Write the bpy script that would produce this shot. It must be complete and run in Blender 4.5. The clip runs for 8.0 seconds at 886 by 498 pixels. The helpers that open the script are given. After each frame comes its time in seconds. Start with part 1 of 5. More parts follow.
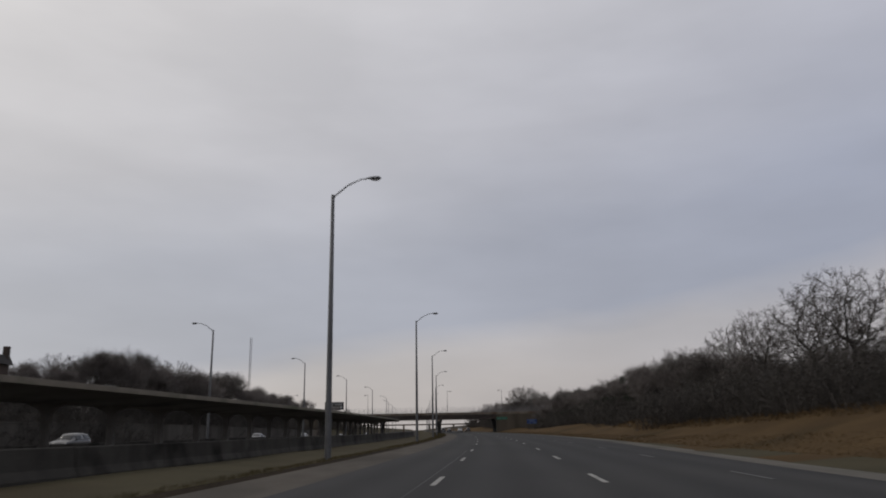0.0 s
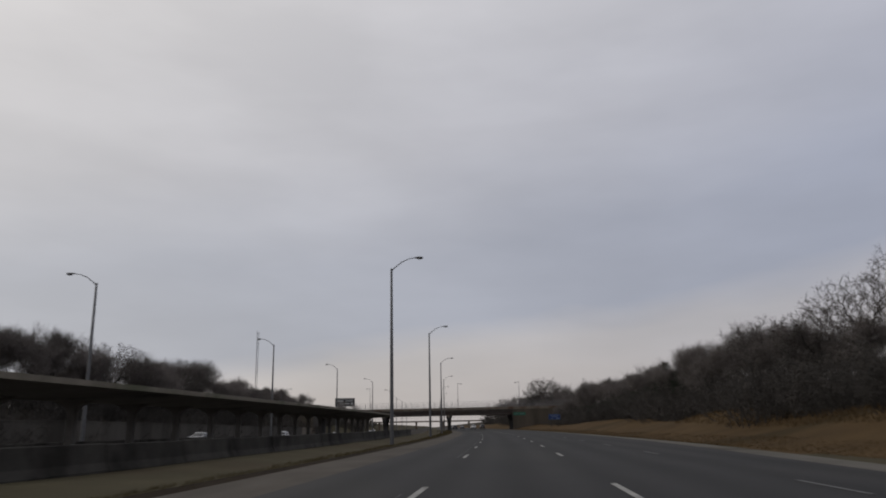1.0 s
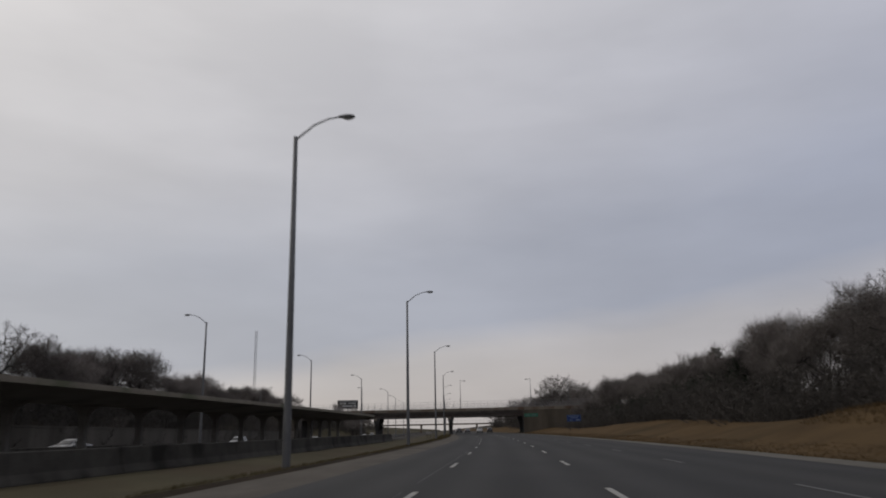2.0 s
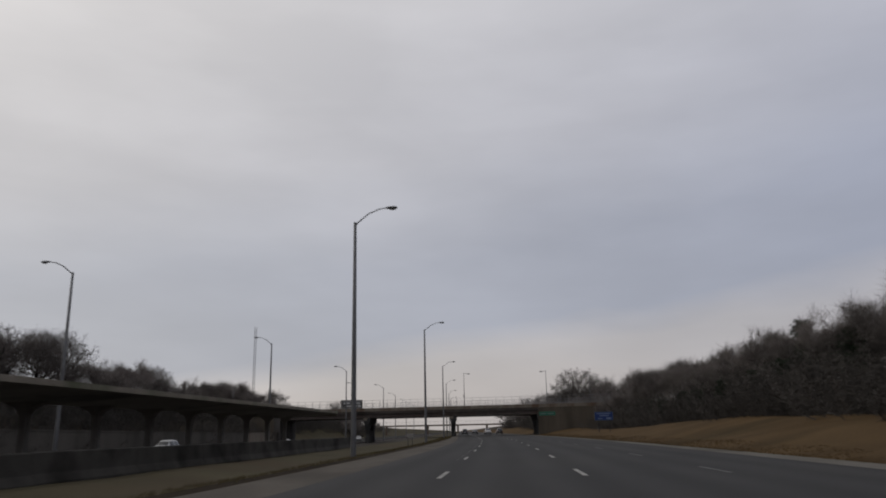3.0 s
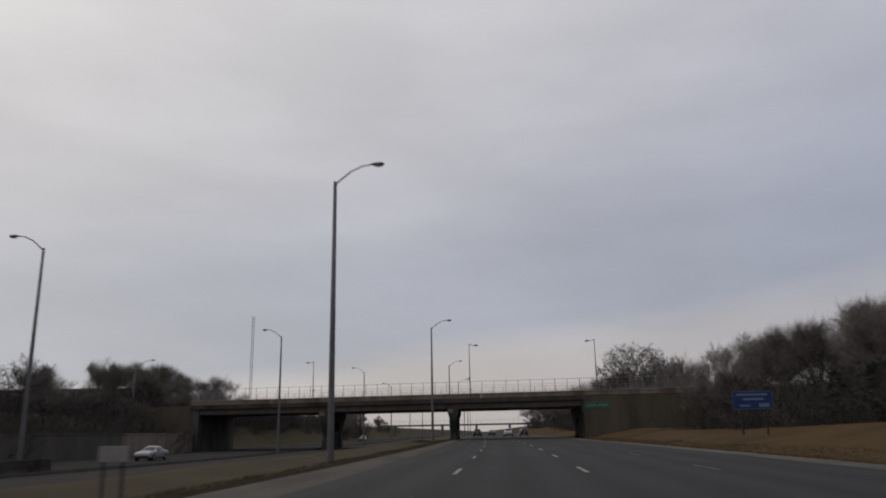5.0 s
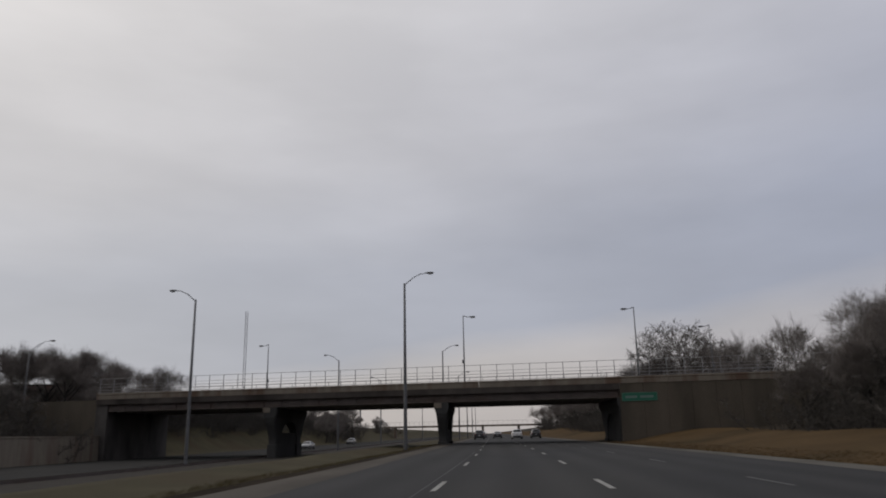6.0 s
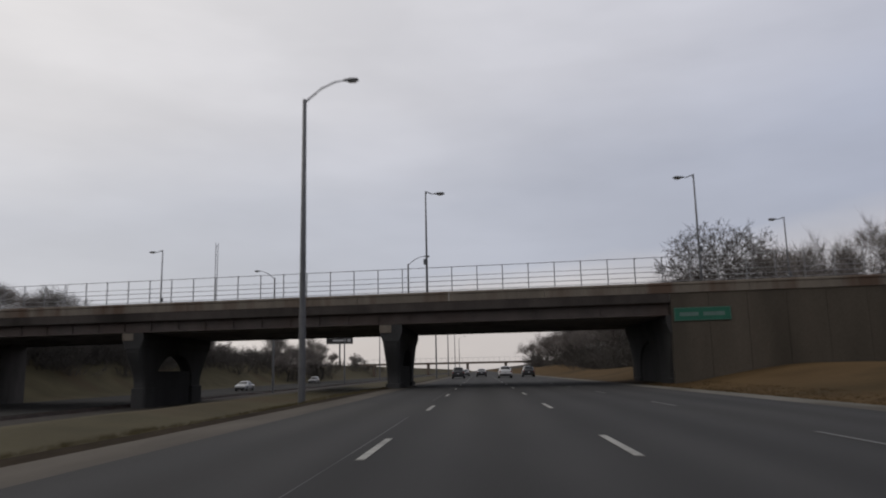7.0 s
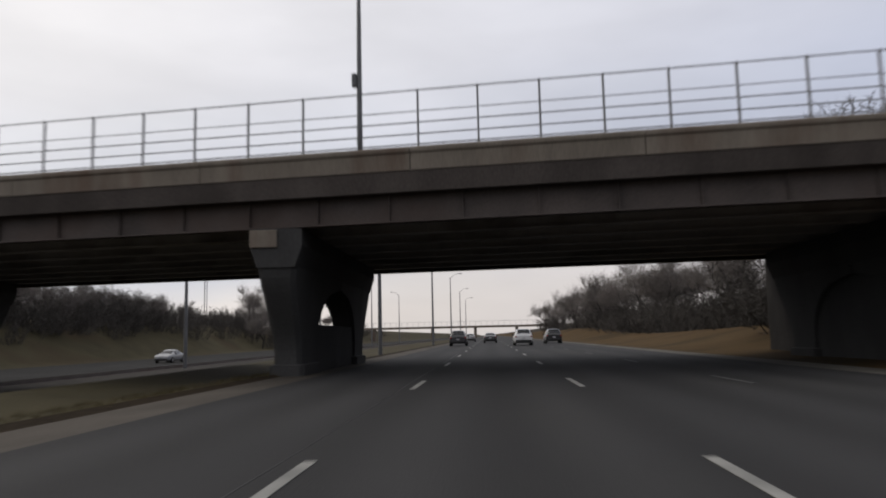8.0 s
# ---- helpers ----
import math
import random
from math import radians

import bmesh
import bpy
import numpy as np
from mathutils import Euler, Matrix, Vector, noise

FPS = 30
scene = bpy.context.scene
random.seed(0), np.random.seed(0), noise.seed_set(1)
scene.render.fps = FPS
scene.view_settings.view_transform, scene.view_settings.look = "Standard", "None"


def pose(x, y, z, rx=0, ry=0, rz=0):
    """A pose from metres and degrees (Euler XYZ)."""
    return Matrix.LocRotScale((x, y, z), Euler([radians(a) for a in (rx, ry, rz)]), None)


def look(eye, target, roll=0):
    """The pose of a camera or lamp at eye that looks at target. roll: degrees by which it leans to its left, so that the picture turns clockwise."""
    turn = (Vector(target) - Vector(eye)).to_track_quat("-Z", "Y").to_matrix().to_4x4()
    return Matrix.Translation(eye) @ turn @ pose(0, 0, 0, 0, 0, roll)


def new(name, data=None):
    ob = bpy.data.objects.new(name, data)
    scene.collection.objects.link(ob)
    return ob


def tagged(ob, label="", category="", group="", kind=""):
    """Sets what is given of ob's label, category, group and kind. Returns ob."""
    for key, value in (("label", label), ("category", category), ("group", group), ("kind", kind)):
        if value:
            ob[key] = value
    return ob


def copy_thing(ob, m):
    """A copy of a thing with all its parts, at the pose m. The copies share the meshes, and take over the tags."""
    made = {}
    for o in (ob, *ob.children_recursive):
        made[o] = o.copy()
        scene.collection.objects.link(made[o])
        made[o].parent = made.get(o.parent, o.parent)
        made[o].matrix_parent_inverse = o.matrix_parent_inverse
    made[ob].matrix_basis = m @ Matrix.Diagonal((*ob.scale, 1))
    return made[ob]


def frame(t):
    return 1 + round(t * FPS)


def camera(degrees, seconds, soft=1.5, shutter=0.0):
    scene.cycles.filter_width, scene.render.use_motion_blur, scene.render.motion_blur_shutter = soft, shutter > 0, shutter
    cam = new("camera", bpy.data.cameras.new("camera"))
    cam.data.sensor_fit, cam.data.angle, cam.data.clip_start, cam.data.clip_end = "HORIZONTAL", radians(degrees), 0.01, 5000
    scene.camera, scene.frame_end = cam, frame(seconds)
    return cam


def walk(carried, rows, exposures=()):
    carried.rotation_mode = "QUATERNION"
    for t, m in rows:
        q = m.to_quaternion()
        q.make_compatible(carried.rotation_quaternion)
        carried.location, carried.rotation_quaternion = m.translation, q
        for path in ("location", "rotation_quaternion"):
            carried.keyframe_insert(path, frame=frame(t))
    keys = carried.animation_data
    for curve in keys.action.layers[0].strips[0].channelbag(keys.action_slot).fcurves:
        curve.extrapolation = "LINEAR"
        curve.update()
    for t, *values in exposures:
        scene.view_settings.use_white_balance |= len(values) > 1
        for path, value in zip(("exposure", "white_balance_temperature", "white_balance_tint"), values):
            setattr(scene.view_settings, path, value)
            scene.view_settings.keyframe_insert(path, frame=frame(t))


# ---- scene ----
# ---- camera ----
cam = camera(62.04, 8.0, soft=1.9, shutter=0.25)
PATH = [
    (0, pose(-12.686, 0.382, 1.140, 103.766, 0.916, -1.808)),
    (0.5, pose(-10.959, 14.624, 1.140, 103.729, 1.157, -0.991)),
    (1, pose(-9.392, 28.934, 1.140, 103.560, 1.046, -0.444)),
    (1.5, pose(-7.884, 43.310, 1.140, 103.712, 1.081, -0.021)),
    (3, pose(-4.201, 86.847, 1.140, 103.903, 1.184, 1.254)),
    (3.5, pose(-3.250, 101.493, 1.140, 104.010, 1.188, 1.850)),
    (4, pose(-2.470, 116.205, 1.140, 103.935, 1.085, 2.284)),
    (4.5, pose(-1.692, 130.960, 1.140, 103.912, 1.029, 2.639)),
    (6, pose(-0.004, 175.521, 1.140, 104.093, 1.126, 3.789)),
    (6.2, pose(0.170, 181.525, 1.140, 103.843, 0.907, 3.510)),
    (6.5, pose(0.405, 190.542, 1.140, 101.332, 1.039, 3.735)),
    (7, pose(0.641, 205.710, 1.140, 99.418, 1.203, 2.840)),
    (7.5, pose(0.753, 220.927, 1.140, 97.945, 1.348, 3.122)),
    (7.8, pose(0.755, 230.090, 1.140, 96.904, 1.047, 3.364)),
    (8, pose(0.754, 236.205, 1.140, 96.729, 1.264, 3.556)),
]
walk(cam, PATH, exposures=[(0.0, 0.0), (6.0, 0.03), (7.0, 0.27), (8.0, 0.55)])

# ---- sky and sun ----
SUN_EL, SUN_AZ = radians(38), radians(-70)      # azimuth from +y towards +x
world = bpy.data.worlds.new("overcast_sky")
scene.world = world
world.use_nodes = True
wn, wl = world.node_tree.nodes, world.node_tree.links
wn.clear()
w_out = wn.new("ShaderNodeOutputWorld")
w_bg = wn.new("ShaderNodeBackground")
w_sky = wn.new("ShaderNodeTexSky")
w_sky.sky_type = "NISHITA"
w_sky.sun_disc = False
w_sky.sun_elevation, w_sky.sun_rotation = SUN_EL, SUN_AZ
w_sky.air_density, w_sky.dust_density = 1.2, 3.0
w_dim = wn.new("ShaderNodeMix")
w_dim.data_type = "RGBA"
w_dim.blend_type = "MULTIPLY"
w_dim.inputs[0].default_value = 1.0
w_dim.inputs[7].default_value = (0.09, 0.09, 0.09, 1)
wl.new(w_sky.outputs[0], w_dim.inputs[6])
w_co = wn.new("ShaderNodeTexCoord")
w_sep = wn.new("ShaderNodeSeparateXYZ")
wl.new(w_co.outputs["Generated"], w_sep.inputs[0])
# cloud deck: colour by height over the horizon, broken up by stretched noise
w_map = wn.new("ShaderNodeMapping")
w_map.inputs["Scale"].default_value = (1.0, 1.0, 3.2)
wl.new(w_co.outputs["Generated"], w_map.inputs[0])
w_n1 = wn.new("ShaderNodeTexNoise")
w_n1.inputs["Scale"].default_value = 2.3
w_n1.inputs["Detail"].default_value = 5
w_n1.inputs["Roughness"].default_value = 0.5
wl.new(w_map.outputs[0], w_n1.inputs["Vector"])
w_add = wn.new("ShaderNodeMath")
w_add.operation = "MULTIPLY_ADD"
wl.new(w_n1.outputs[0], w_add.inputs[0])
w_add.inputs[1].default_value = 0.12
# the cloud's lower edge climbs towards +x
w_tilt = wn.new("ShaderNodeMath")
w_tilt.operation = "MULTIPLY_ADD"
w_tilt.inputs[1].default_value = -0.12
wl.new(w_sep.outputs[0], w_tilt.inputs[0])
wl.new(w_sep.outputs[2], w_tilt.inputs[2])
wl.new(w_tilt.outputs[0], w_add.inputs[2])
w_ramp = wn.new("ShaderNodeValToRGB")
els = w_ramp.color_ramp.elements
els[0].position, els[0].color = 0.03, (0.455, 0.422, 0.412, 1)
els[1].position, els[1].color = 1.0, (0.50, 0.49, 0.505, 1)
for pos, col in ((0.10, (0.500, 0.468, 0.462, 1)), (0.150, (0.492, 0.472, 0.482, 1)), (0.195, (0.383, 0.398, 0.460, 1)), (0.30, (0.398, 0.412, 0.474, 1)),
                 (0.43, (0.505, 0.504, 0.545, 1)), (0.60, (0.610, 0.602, 0.630, 1))):
    e = els.new(pos)
    e.color = col
wl.new(w_add.outputs[0], w_ramp.inputs[0])
w_n2 = wn.new("ShaderNodeTexNoise")
w_n2.inputs["Scale"].default_value = 3.1
w_n2.inputs["Detail"].default_value = 4
wl.new(w_map.outputs[0], w_n2.inputs["Vector"])
w_var = wn.new("ShaderNodeMapRange")
w_var.inputs["From Min"].default_value, w_var.inputs["From Max"].default_value = 0.3, 0.7
w_var.inputs["To Min"].default_value, w_var.inputs["To Max"].default_value = 0.92, 1.08
wl.new(w_n2.outputs[0], w_var.inputs[0])
w_mul = wn.new("ShaderNodeMix")
w_mul.data_type = "RGBA"
w_mul.blend_type = "MULTIPLY"
w_mul.inputs[0].default_value = 1.0
wl.new(w_ramp.outputs[0], w_mul.inputs[6])
wl.new(w_var.outputs[0], w_mul.inputs[7])
# the cloud is thinner towards the sun
w_side = wn.new("ShaderNodeMapRange")
w_side.inputs["From Min"].default_value, w_side.inputs["From Max"].default_value = -0.5, 0.5
w_side.inputs["To Min"].default_value, w_side.inputs["To Max"].default_value = 0.0, 1.0
wl.new(w_sep.outputs[0], w_side.inputs[0])
w_mul2 = wn.new("ShaderNodeMix")
w_mul2.data_type, w_mul2.blend_type = "RGBA", "MULTIPLY"
w_mul2.inputs[0].default_value = 1.0
wl.new(w_mul.outputs[2], w_mul2.inputs[6])
w_tint = wn.new("ShaderNodeMix")
w_tint.data_type = "RGBA"
w_tint.inputs[6].default_value, w_tint.inputs[7].default_value = (1.15, 1.125, 1.06, 1), (0.885, 0.903, 0.950, 1)
wl.new(w_side.outputs[0], w_tint.inputs[0])
wl.new(w_tint.outputs[2], w_mul2.inputs[7])
w_mix = wn.new("ShaderNodeMix")
w_mix.data_type = "RGBA"
w_mix.inputs[0].default_value = 0.93
wl.new(w_dim.outputs[2], w_mix.inputs[6])
wl.new(w_mul2.outputs[2], w_mix.inputs[7])
wl.new(w_mix.outputs[2], w_bg.inputs[0])
w_bg.inputs[1].default_value = 1.0
wl.new(w_bg.outputs[0], w_out.inputs[0])

sun = new("sun", bpy.data.lights.new("sun", "SUN"))
sun.data.energy, sun.data.angle, sun.data.color = 0.5, radians(25), (1.0, 0.95, 0.88)
sun.matrix_world = look((math.sin(SUN_AZ) * math.cos(SUN_EL) * 100, math.cos(SUN_AZ) * math.cos(SUN_EL) * 100, math.sin(SUN_EL) * 100), (0, 0, 0))


# ---- materials ----
def material(name, c1, c2, rough=0.8, metal=0.0, big=1.0, fine=30.0, bump=0.15, spec=0.4, world_space=False, stain=None, stretch=(1, 1, 1), rnd=0.0):
    """Two-scale noise between two colours, with fine relief; stain: a third colour in large patches; rnd: spread by object."""
    m = bpy.data.materials.new(name)
    m.use_nodes = True
    n, l = m.node_tree.nodes, m.node_tree.links
    b = n["Principled BSDF"]
    if world_space:
        src = n.new("ShaderNodeNewGeometry").outputs["Position"]
    else:
        src = n.new("ShaderNodeTexCoord").outputs["Object"]
    mp = n.new("ShaderNodeMapping")
    mp.inputs["Scale"].default_value = stretch
    l.new(src, mp.inputs[0])
    t1, t2 = n.new("ShaderNodeTexNoise"), n.new("ShaderNodeTexNoise")
    t1.inputs["Scale"].default_value, t1.inputs["Detail"].default_value = big, 5
    t2.inputs["Scale"].default_value, t2.inputs["Detail"].default_value = fine, 4
    l.new(mp.outputs[0], t1.inputs["Vector"])
    l.new(mp.outputs[0], t2.inputs["Vector"])
    av = n.new("ShaderNodeMath")
    av.operation = "MULTIPLY_ADD"
    av.inputs[1].default_value = 0.45
    l.new(t2.outputs[0], av.inputs[0])
    hl = n.new("ShaderNodeMath")
    hl.operation = "MULTIPLY"
    hl.inputs[1].default_value = 0.55
    l.new(t1.outputs[0], hl.inputs[0])
    l.new(hl.outputs[0], av.inputs[2])
    rp = n.new("ShaderNodeMapRange")
    rp.inputs["From Min"].default_value, rp.inputs["From Max"].default_value = 0.32, 0.68
    l.new(av.outputs[0], rp.inputs[0])
    mx = n.new("ShaderNodeMix")
    mx.data_type = "RGBA"
    mx.inputs[6].default_value, mx.inputs[7].default_value = (*c1, 1), (*c2, 1)
    l.new(rp.outputs[0], mx.inputs[0])
    col = mx.outputs[2]
    if stain:
        t3 = n.new("ShaderNodeTexNoise")
        t3.inputs["Scale"].default_value, t3.inputs["Detail"].default_value = big * 0.37, 6
        l.new(mp.outputs[0], t3.inputs["Vector"])
        r3 = n.new("ShaderNodeMapRange")
        r3.inputs["From Min"].default_value, r3.inputs["From Max"].default_value = 0.5, 0.66
        r3.inputs["To Max"].default_value = 0.8
        l.new(t3.outputs[0], r3.inputs[0])
        m3 = n.new("ShaderNodeMix")
        m3.data_type = "RGBA"
        m3.inputs[7].default_value = (*stain, 1)
        l.new(r3.outputs[0], m3.inputs[0])
        l.new(col, m3.inputs[6])
        col = m3.outputs[2]
    if rnd:
        oi = n.new("ShaderNodeObjectInfo")
        rr = n.new("ShaderNodeMapRange")
        rr.inputs["To Min"].default_value, rr.inputs["To Max"].default_value = 1 - rnd, 1 + rnd
        l.new(oi.outputs["Random"], rr.inputs[0])
        m4 = n.new("ShaderNodeMix")
        m4.data_type, m4.blend_type = "RGBA", "MULTIPLY"
        m4.inputs[0].default_value = 1.0
        l.new(col, m4.inputs[6])
        l.new(rr.outputs[0], m4.inputs[7])
        col = m4.outputs[2]
    l.new(col, b.inputs["Base Color"])
    b.inputs["Roughness"].default_value, b.inputs["Metallic"].default_value = rough, metal
    b.inputs["Specular IOR Level"].default_value = spec
    if bump:
        bp = n.new("ShaderNodeBump")
        bp.inputs["Strength"].default_value, bp.inputs["Distance"].default_value = bump, 0.02
        l.new(t2.outputs[0], bp.inputs["Height"])
        l.new(bp.outputs[0], b.inputs["Normal"])
    return m


def asphalt_material():
    """Worn motorway asphalt: polished wheel paths and oil lines run along each lane."""
    m = material("asphalt", (0.0196, 0.0196, 0.0204), (0.0336, 0.0328, 0.0328), 0.85, big=0.5, fine=42, bump=0.4, spec=0.2, world_space=True, stain=(0.034, 0.033, 0.031), stretch=(1, 0.22, 1))
    n, l = m.node_tree.nodes, m.node_tree.links
    b = n["Principled BSDF"]
    old = b.inputs["Base Color"].links[0].from_socket
    g = n.new("ShaderNodeUVMap")
    s = n.new("ShaderNodeSeparateXYZ")
    l.new(g.outputs[0], s.inputs[0])
    w = n.new("ShaderNodeMath")
    w.operation = "MULTIPLY_ADD"
    w.inputs[1].default_value, w.inputs[2].default_value = 2 * math.pi / 1.83, 1.4
    l.new(s.outputs[0], w.inputs[0])
    c = n.new("ShaderNodeMath")
    c.operation = "SINE"
    l.new(w.outputs[0], c.inputs[0])
    r = n.new("ShaderNodeMapRange")
    r.inputs["From Min"].default_value, r.inputs["From Max"].default_value = -1, 1
    r.inputs["To Min"].default_value, r.inputs["To Max"].default_value = 0.80, 1.13
    l.new(c.outputs[0], r.inputs[0])
    x = n.new("ShaderNodeMix")
    x.data_type, x.blend_type = "RGBA", "MULTIPLY"
    x.inputs[0].default_value = 1.0
    l.new(old, x.inputs[6])
    l.new(r.outputs[0], x.inputs[7])
    l.new(x.outputs[2], b.inputs["Base Color"])
    return m


M_ASPHALT = asphalt_material()
M_ASPHALT2 = material("old_asphalt", (0.026, 0.0255, 0.025), (0.046, 0.045, 0.043), 0.95, big=0.4, fine=35, bump=0.5, world_space=True, spec=0.05)
M_SHOULDER = material("shoulder_gravel", (0.0546, 0.0475, 0.0396), (0.1003, 0.0880, 0.0739), 0.92, big=0.8, fine=26, bump=0.5, world_space=True, stain=(0.046, 0.040, 0.033), stretch=(1, 0.35, 1), spec=0.15)
M_PAINT = material("lane_paint", (0.16, 0.158, 0.143), (0.33, 0.325, 0.30), 0.6, big=2.2, fine=24, bump=0.1, world_space=True, stain=(0.13, 0.13, 0.12))
M_PAINT_OLD = material("worn_lane_paint", (0.036, 0.036, 0.036), (0.095, 0.095, 0.092), 0.7, big=3.5, fine=24, bump=0.1, world_space=True)
M_TAR = material("tar_seal", (0.018, 0.018, 0.018), (0.030, 0.030, 0.030), 0.55, big=2, fine=30, world_space=True, spec=0.3, bump=0.05)
M_GROUND = material("dormant_grass", (0.042, 0.037, 0.022), (0.074, 0.064, 0.038), 0.95, big=0.3, fine=14, bump=0.6, world_space=True, stain=(0.056, 0.042, 0.026), spec=0.08)
M_BANKGRASS = material("tawny_grass", (0.052, 0.034, 0.017), (0.100, 0.066, 0.032), 0.95, big=0.22, fine=9, bump=0.8, world_space=True, stain=(0.034, 0.026, 0.013), spec=0.05)
M_BALLAST = material("ballast", (0.034, 0.031, 0.028), (0.066, 0.061, 0.055), 0.97, big=1.5, fine=18, bump=0.9, world_space=True, spec=0.05)
M_CONC = material("bridge_concrete", (0.1274, 0.1086, 0.0868), (0.2030, 0.1746, 0.1416), 0.88, big=1.3, fine=22, bump=0.25, stain=(0.088, 0.050, 0.032), world_space=True, stretch=(1, 1, 0.16))
M_CONC_DARK = material("dark_concrete", (0.0600, 0.0544, 0.0525), (0.1125, 0.1050, 0.0994), 0.93, big=0.7, fine=20, bump=0.3, stain=(0.018, 0.017, 0.016), world_space=True, stretch=(1, 1, 0.45), spec=0.15)
M_EDGE = material("sooty_edge_concrete", (0.046, 0.0395, 0.036), (0.086, 0.074, 0.067), 0.93, big=0.7, fine=20, bump=0.3, stain=(0.020, 0.017, 0.015), world_space=True, stretch=(1, 1, 0.45), spec=0.15)
M_WALL = material("abutment_concrete", (0.0614, 0.0505, 0.0375), (0.1023, 0.0853, 0.0655), 0.9, big=0.5, fine=18, bump=0.3, stain=(0.0403, 0.0341, 0.0248), world_space=True, stretch=(1, 1, 0.3))
M_BARRIER = material("dirty_barrier_concrete", (0.0322, 0.0305, 0.0276), (0.0621, 0.0581, 0.0523), 0.9, big=1.2, fine=20, bump=0.3, stain=(0.010, 0.009, 0.008), world_space=True, rnd=0.12, spec=0.08)
# inner girder steel coloured pale to brighten the shade under the deck
M_INNER = material("shade_lifted_girder_steel", (0.3120, 0.2964, 0.2808), (0.4680, 0.4446, 0.4212), 0.7, big=0.8, fine=16, bump=0.2, stain=(0.14, 0.115, 0.095), world_space=True)
M_GIRDER = material("rusty_steel", (0.0481, 0.0397, 0.0359), (0.0982, 0.0795, 0.0711), 0.75, big=0.8, fine=16, bump=0.25, stain=(0.060, 0.040, 0.032), world_space=True)
# pier colour has the shade under the deck put into it
M_PIER = material("shaded_pier_concrete", (0.028, 0.0275, 0.027), (0.054, 0.053, 0.052), 0.9, big=0.7, fine=20, bump=0.3, stain=(0.030, 0.029, 0.028), world_space=True, stretch=(1, 1, 0.45))
# deck concrete likewise coloured pale, as extra bounced light on its underside
M_SOFFIT = material("deck_soffit_concrete", (0.2760, 0.2645, 0.2472), (0.4140, 0.3967, 0.3737), 0.9, big=0.6, fine=18, bump=0.2, stain=(0.17, 0.16, 0.15), world_space=True)
M_FASCIA = material("canopy_soffit", (0.16, 0.152, 0.138), (0.27, 0.252, 0.228), 0.85, big=0.5, fine=9, bump=0.2, stain=(0.045, 0.042, 0.037), world_space=True)
M_COLUMN = material("canopy_column_concrete", (0.15, 0.142, 0.132), (0.25, 0.237, 0.220), 0.9, big=0.9, fine=16, bump=0.25, stain=(0.06, 0.057, 0.052), rnd=0.15)
M_SLAB = material("platform_concrete", (0.12, 0.114, 0.105), (0.20, 0.190, 0.176), 0.92, big=0.5, fine=16, bump=0.2, stain=(0.11, 0.104, 0.095), world_space=True, spec=0.1)
M_KERB = material("pale_concrete_edge", (0.075, 0.070, 0.060), (0.140, 0.132, 0.116), 0.92, big=0.7, fine=22, bump=0.4, world_space=True, stain=(0.050, 0.044, 0.034), stretch=(1, 0.35, 1), spec=0.15)
M_FLASH = material("canopy_flashing", (0.14, 0.122, 0.096), (0.22, 0.195, 0.155), 0.8, big=0.9, fine=12, world_space=True, stain=(0.075, 0.085, 0.045))
M_GALV = material("galvanised_steel", (0.085, 0.086, 0.090), (0.150, 0.152, 0.158), 0.55, metal=0.35, big=1.2, fine=24, bump=0.08)
M_RAILS = material("fence_steel", (0.17, 0.17, 0.174), (0.25, 0.25, 0.255), 0.6, metal=0.2, big=2, fine=24, bump=0.08)
M_LAMPHEAD = material("lamp_housing", (0.07, 0.072, 0.076), (0.11, 0.112, 0.118), 0.5, metal=0.3, big=4, fine=30, bump=0.05)
M_LENS = material("lamp_lens", (0.30, 0.30, 0.29), (0.42, 0.42, 0.40), 0.25, big=4, fine=30, bump=0)
M_BARK = material("bark", (0.015, 0.0136, 0.0126), (0.033, 0.030, 0.027), 0.95, big=2.5, fine=20, bump=0.6, stretch=(1, 1, 0.25), rnd=0.2)
M_TWIG = material("bare_twigs", (0.1115, 0.0987, 0.0912), (0.1962, 0.1749, 0.1614), 0.95, big=0.6, fine=6, bump=0, rnd=0.28)
M_OAKTWIG = material("oak_twigs", (0.055, 0.048, 0.044), (0.100, 0.088, 0.080), 0.95, big=0.6, fine=6, bump=0, rnd=0.2)
M_BRUSH = material("bare_brush", (0.0406, 0.0365, 0.0328), (0.0757, 0.0678, 0.0604), 0.95, big=0.8, fine=6, bump=0, rnd=0.3)
M_LITTER = material("leaf_litter", (0.0208, 0.0176, 0.0128), (0.0496, 0.0400, 0.0280), 0.95, big=0.5, fine=7, bump=0.8, world_space=True, spec=0.1)
# brown soil with the shade of the grass edge's drop in its colour
M_SOIL = material("shaded_soil", (0.017, 0.013, 0.009), (0.040, 0.030, 0.020), 0.95, big=0.7, fine=15, bump=0.6, world_space=True, stretch=(1, 0.3, 1), spec=0.05)
M_RETAIN = material("retaining_wall_concrete", (0.060, 0.055, 0.049), (0.108, 0.099, 0.088), 0.92, big=0.35, fine=14, bump=0.3, stain=(0.036, 0.032, 0.027), world_space=True, stretch=(1, 1, 0.3), spec=0.1)
M_BLADE = material("dry_grass_blades", (0.050, 0.042, 0.020), (0.105, 0.085, 0.045), 0.9, big=0.4, fine=5, bump=0, world_space=True, spec=0.08)
M_BANKBLADE = material("tawny_grass_blades", (0.060, 0.040, 0.020), (0.115, 0.078, 0.040), 0.9, big=0.4, fine=5, bump=0, world_space=True, spec=0.08)
M_PINE = material("pine_needles", (0.0144, 0.0240, 0.0128), (0.0288, 0.0416, 0.0224), 0.9, big=1.0, fine=8, bump=0, rnd=0.15)
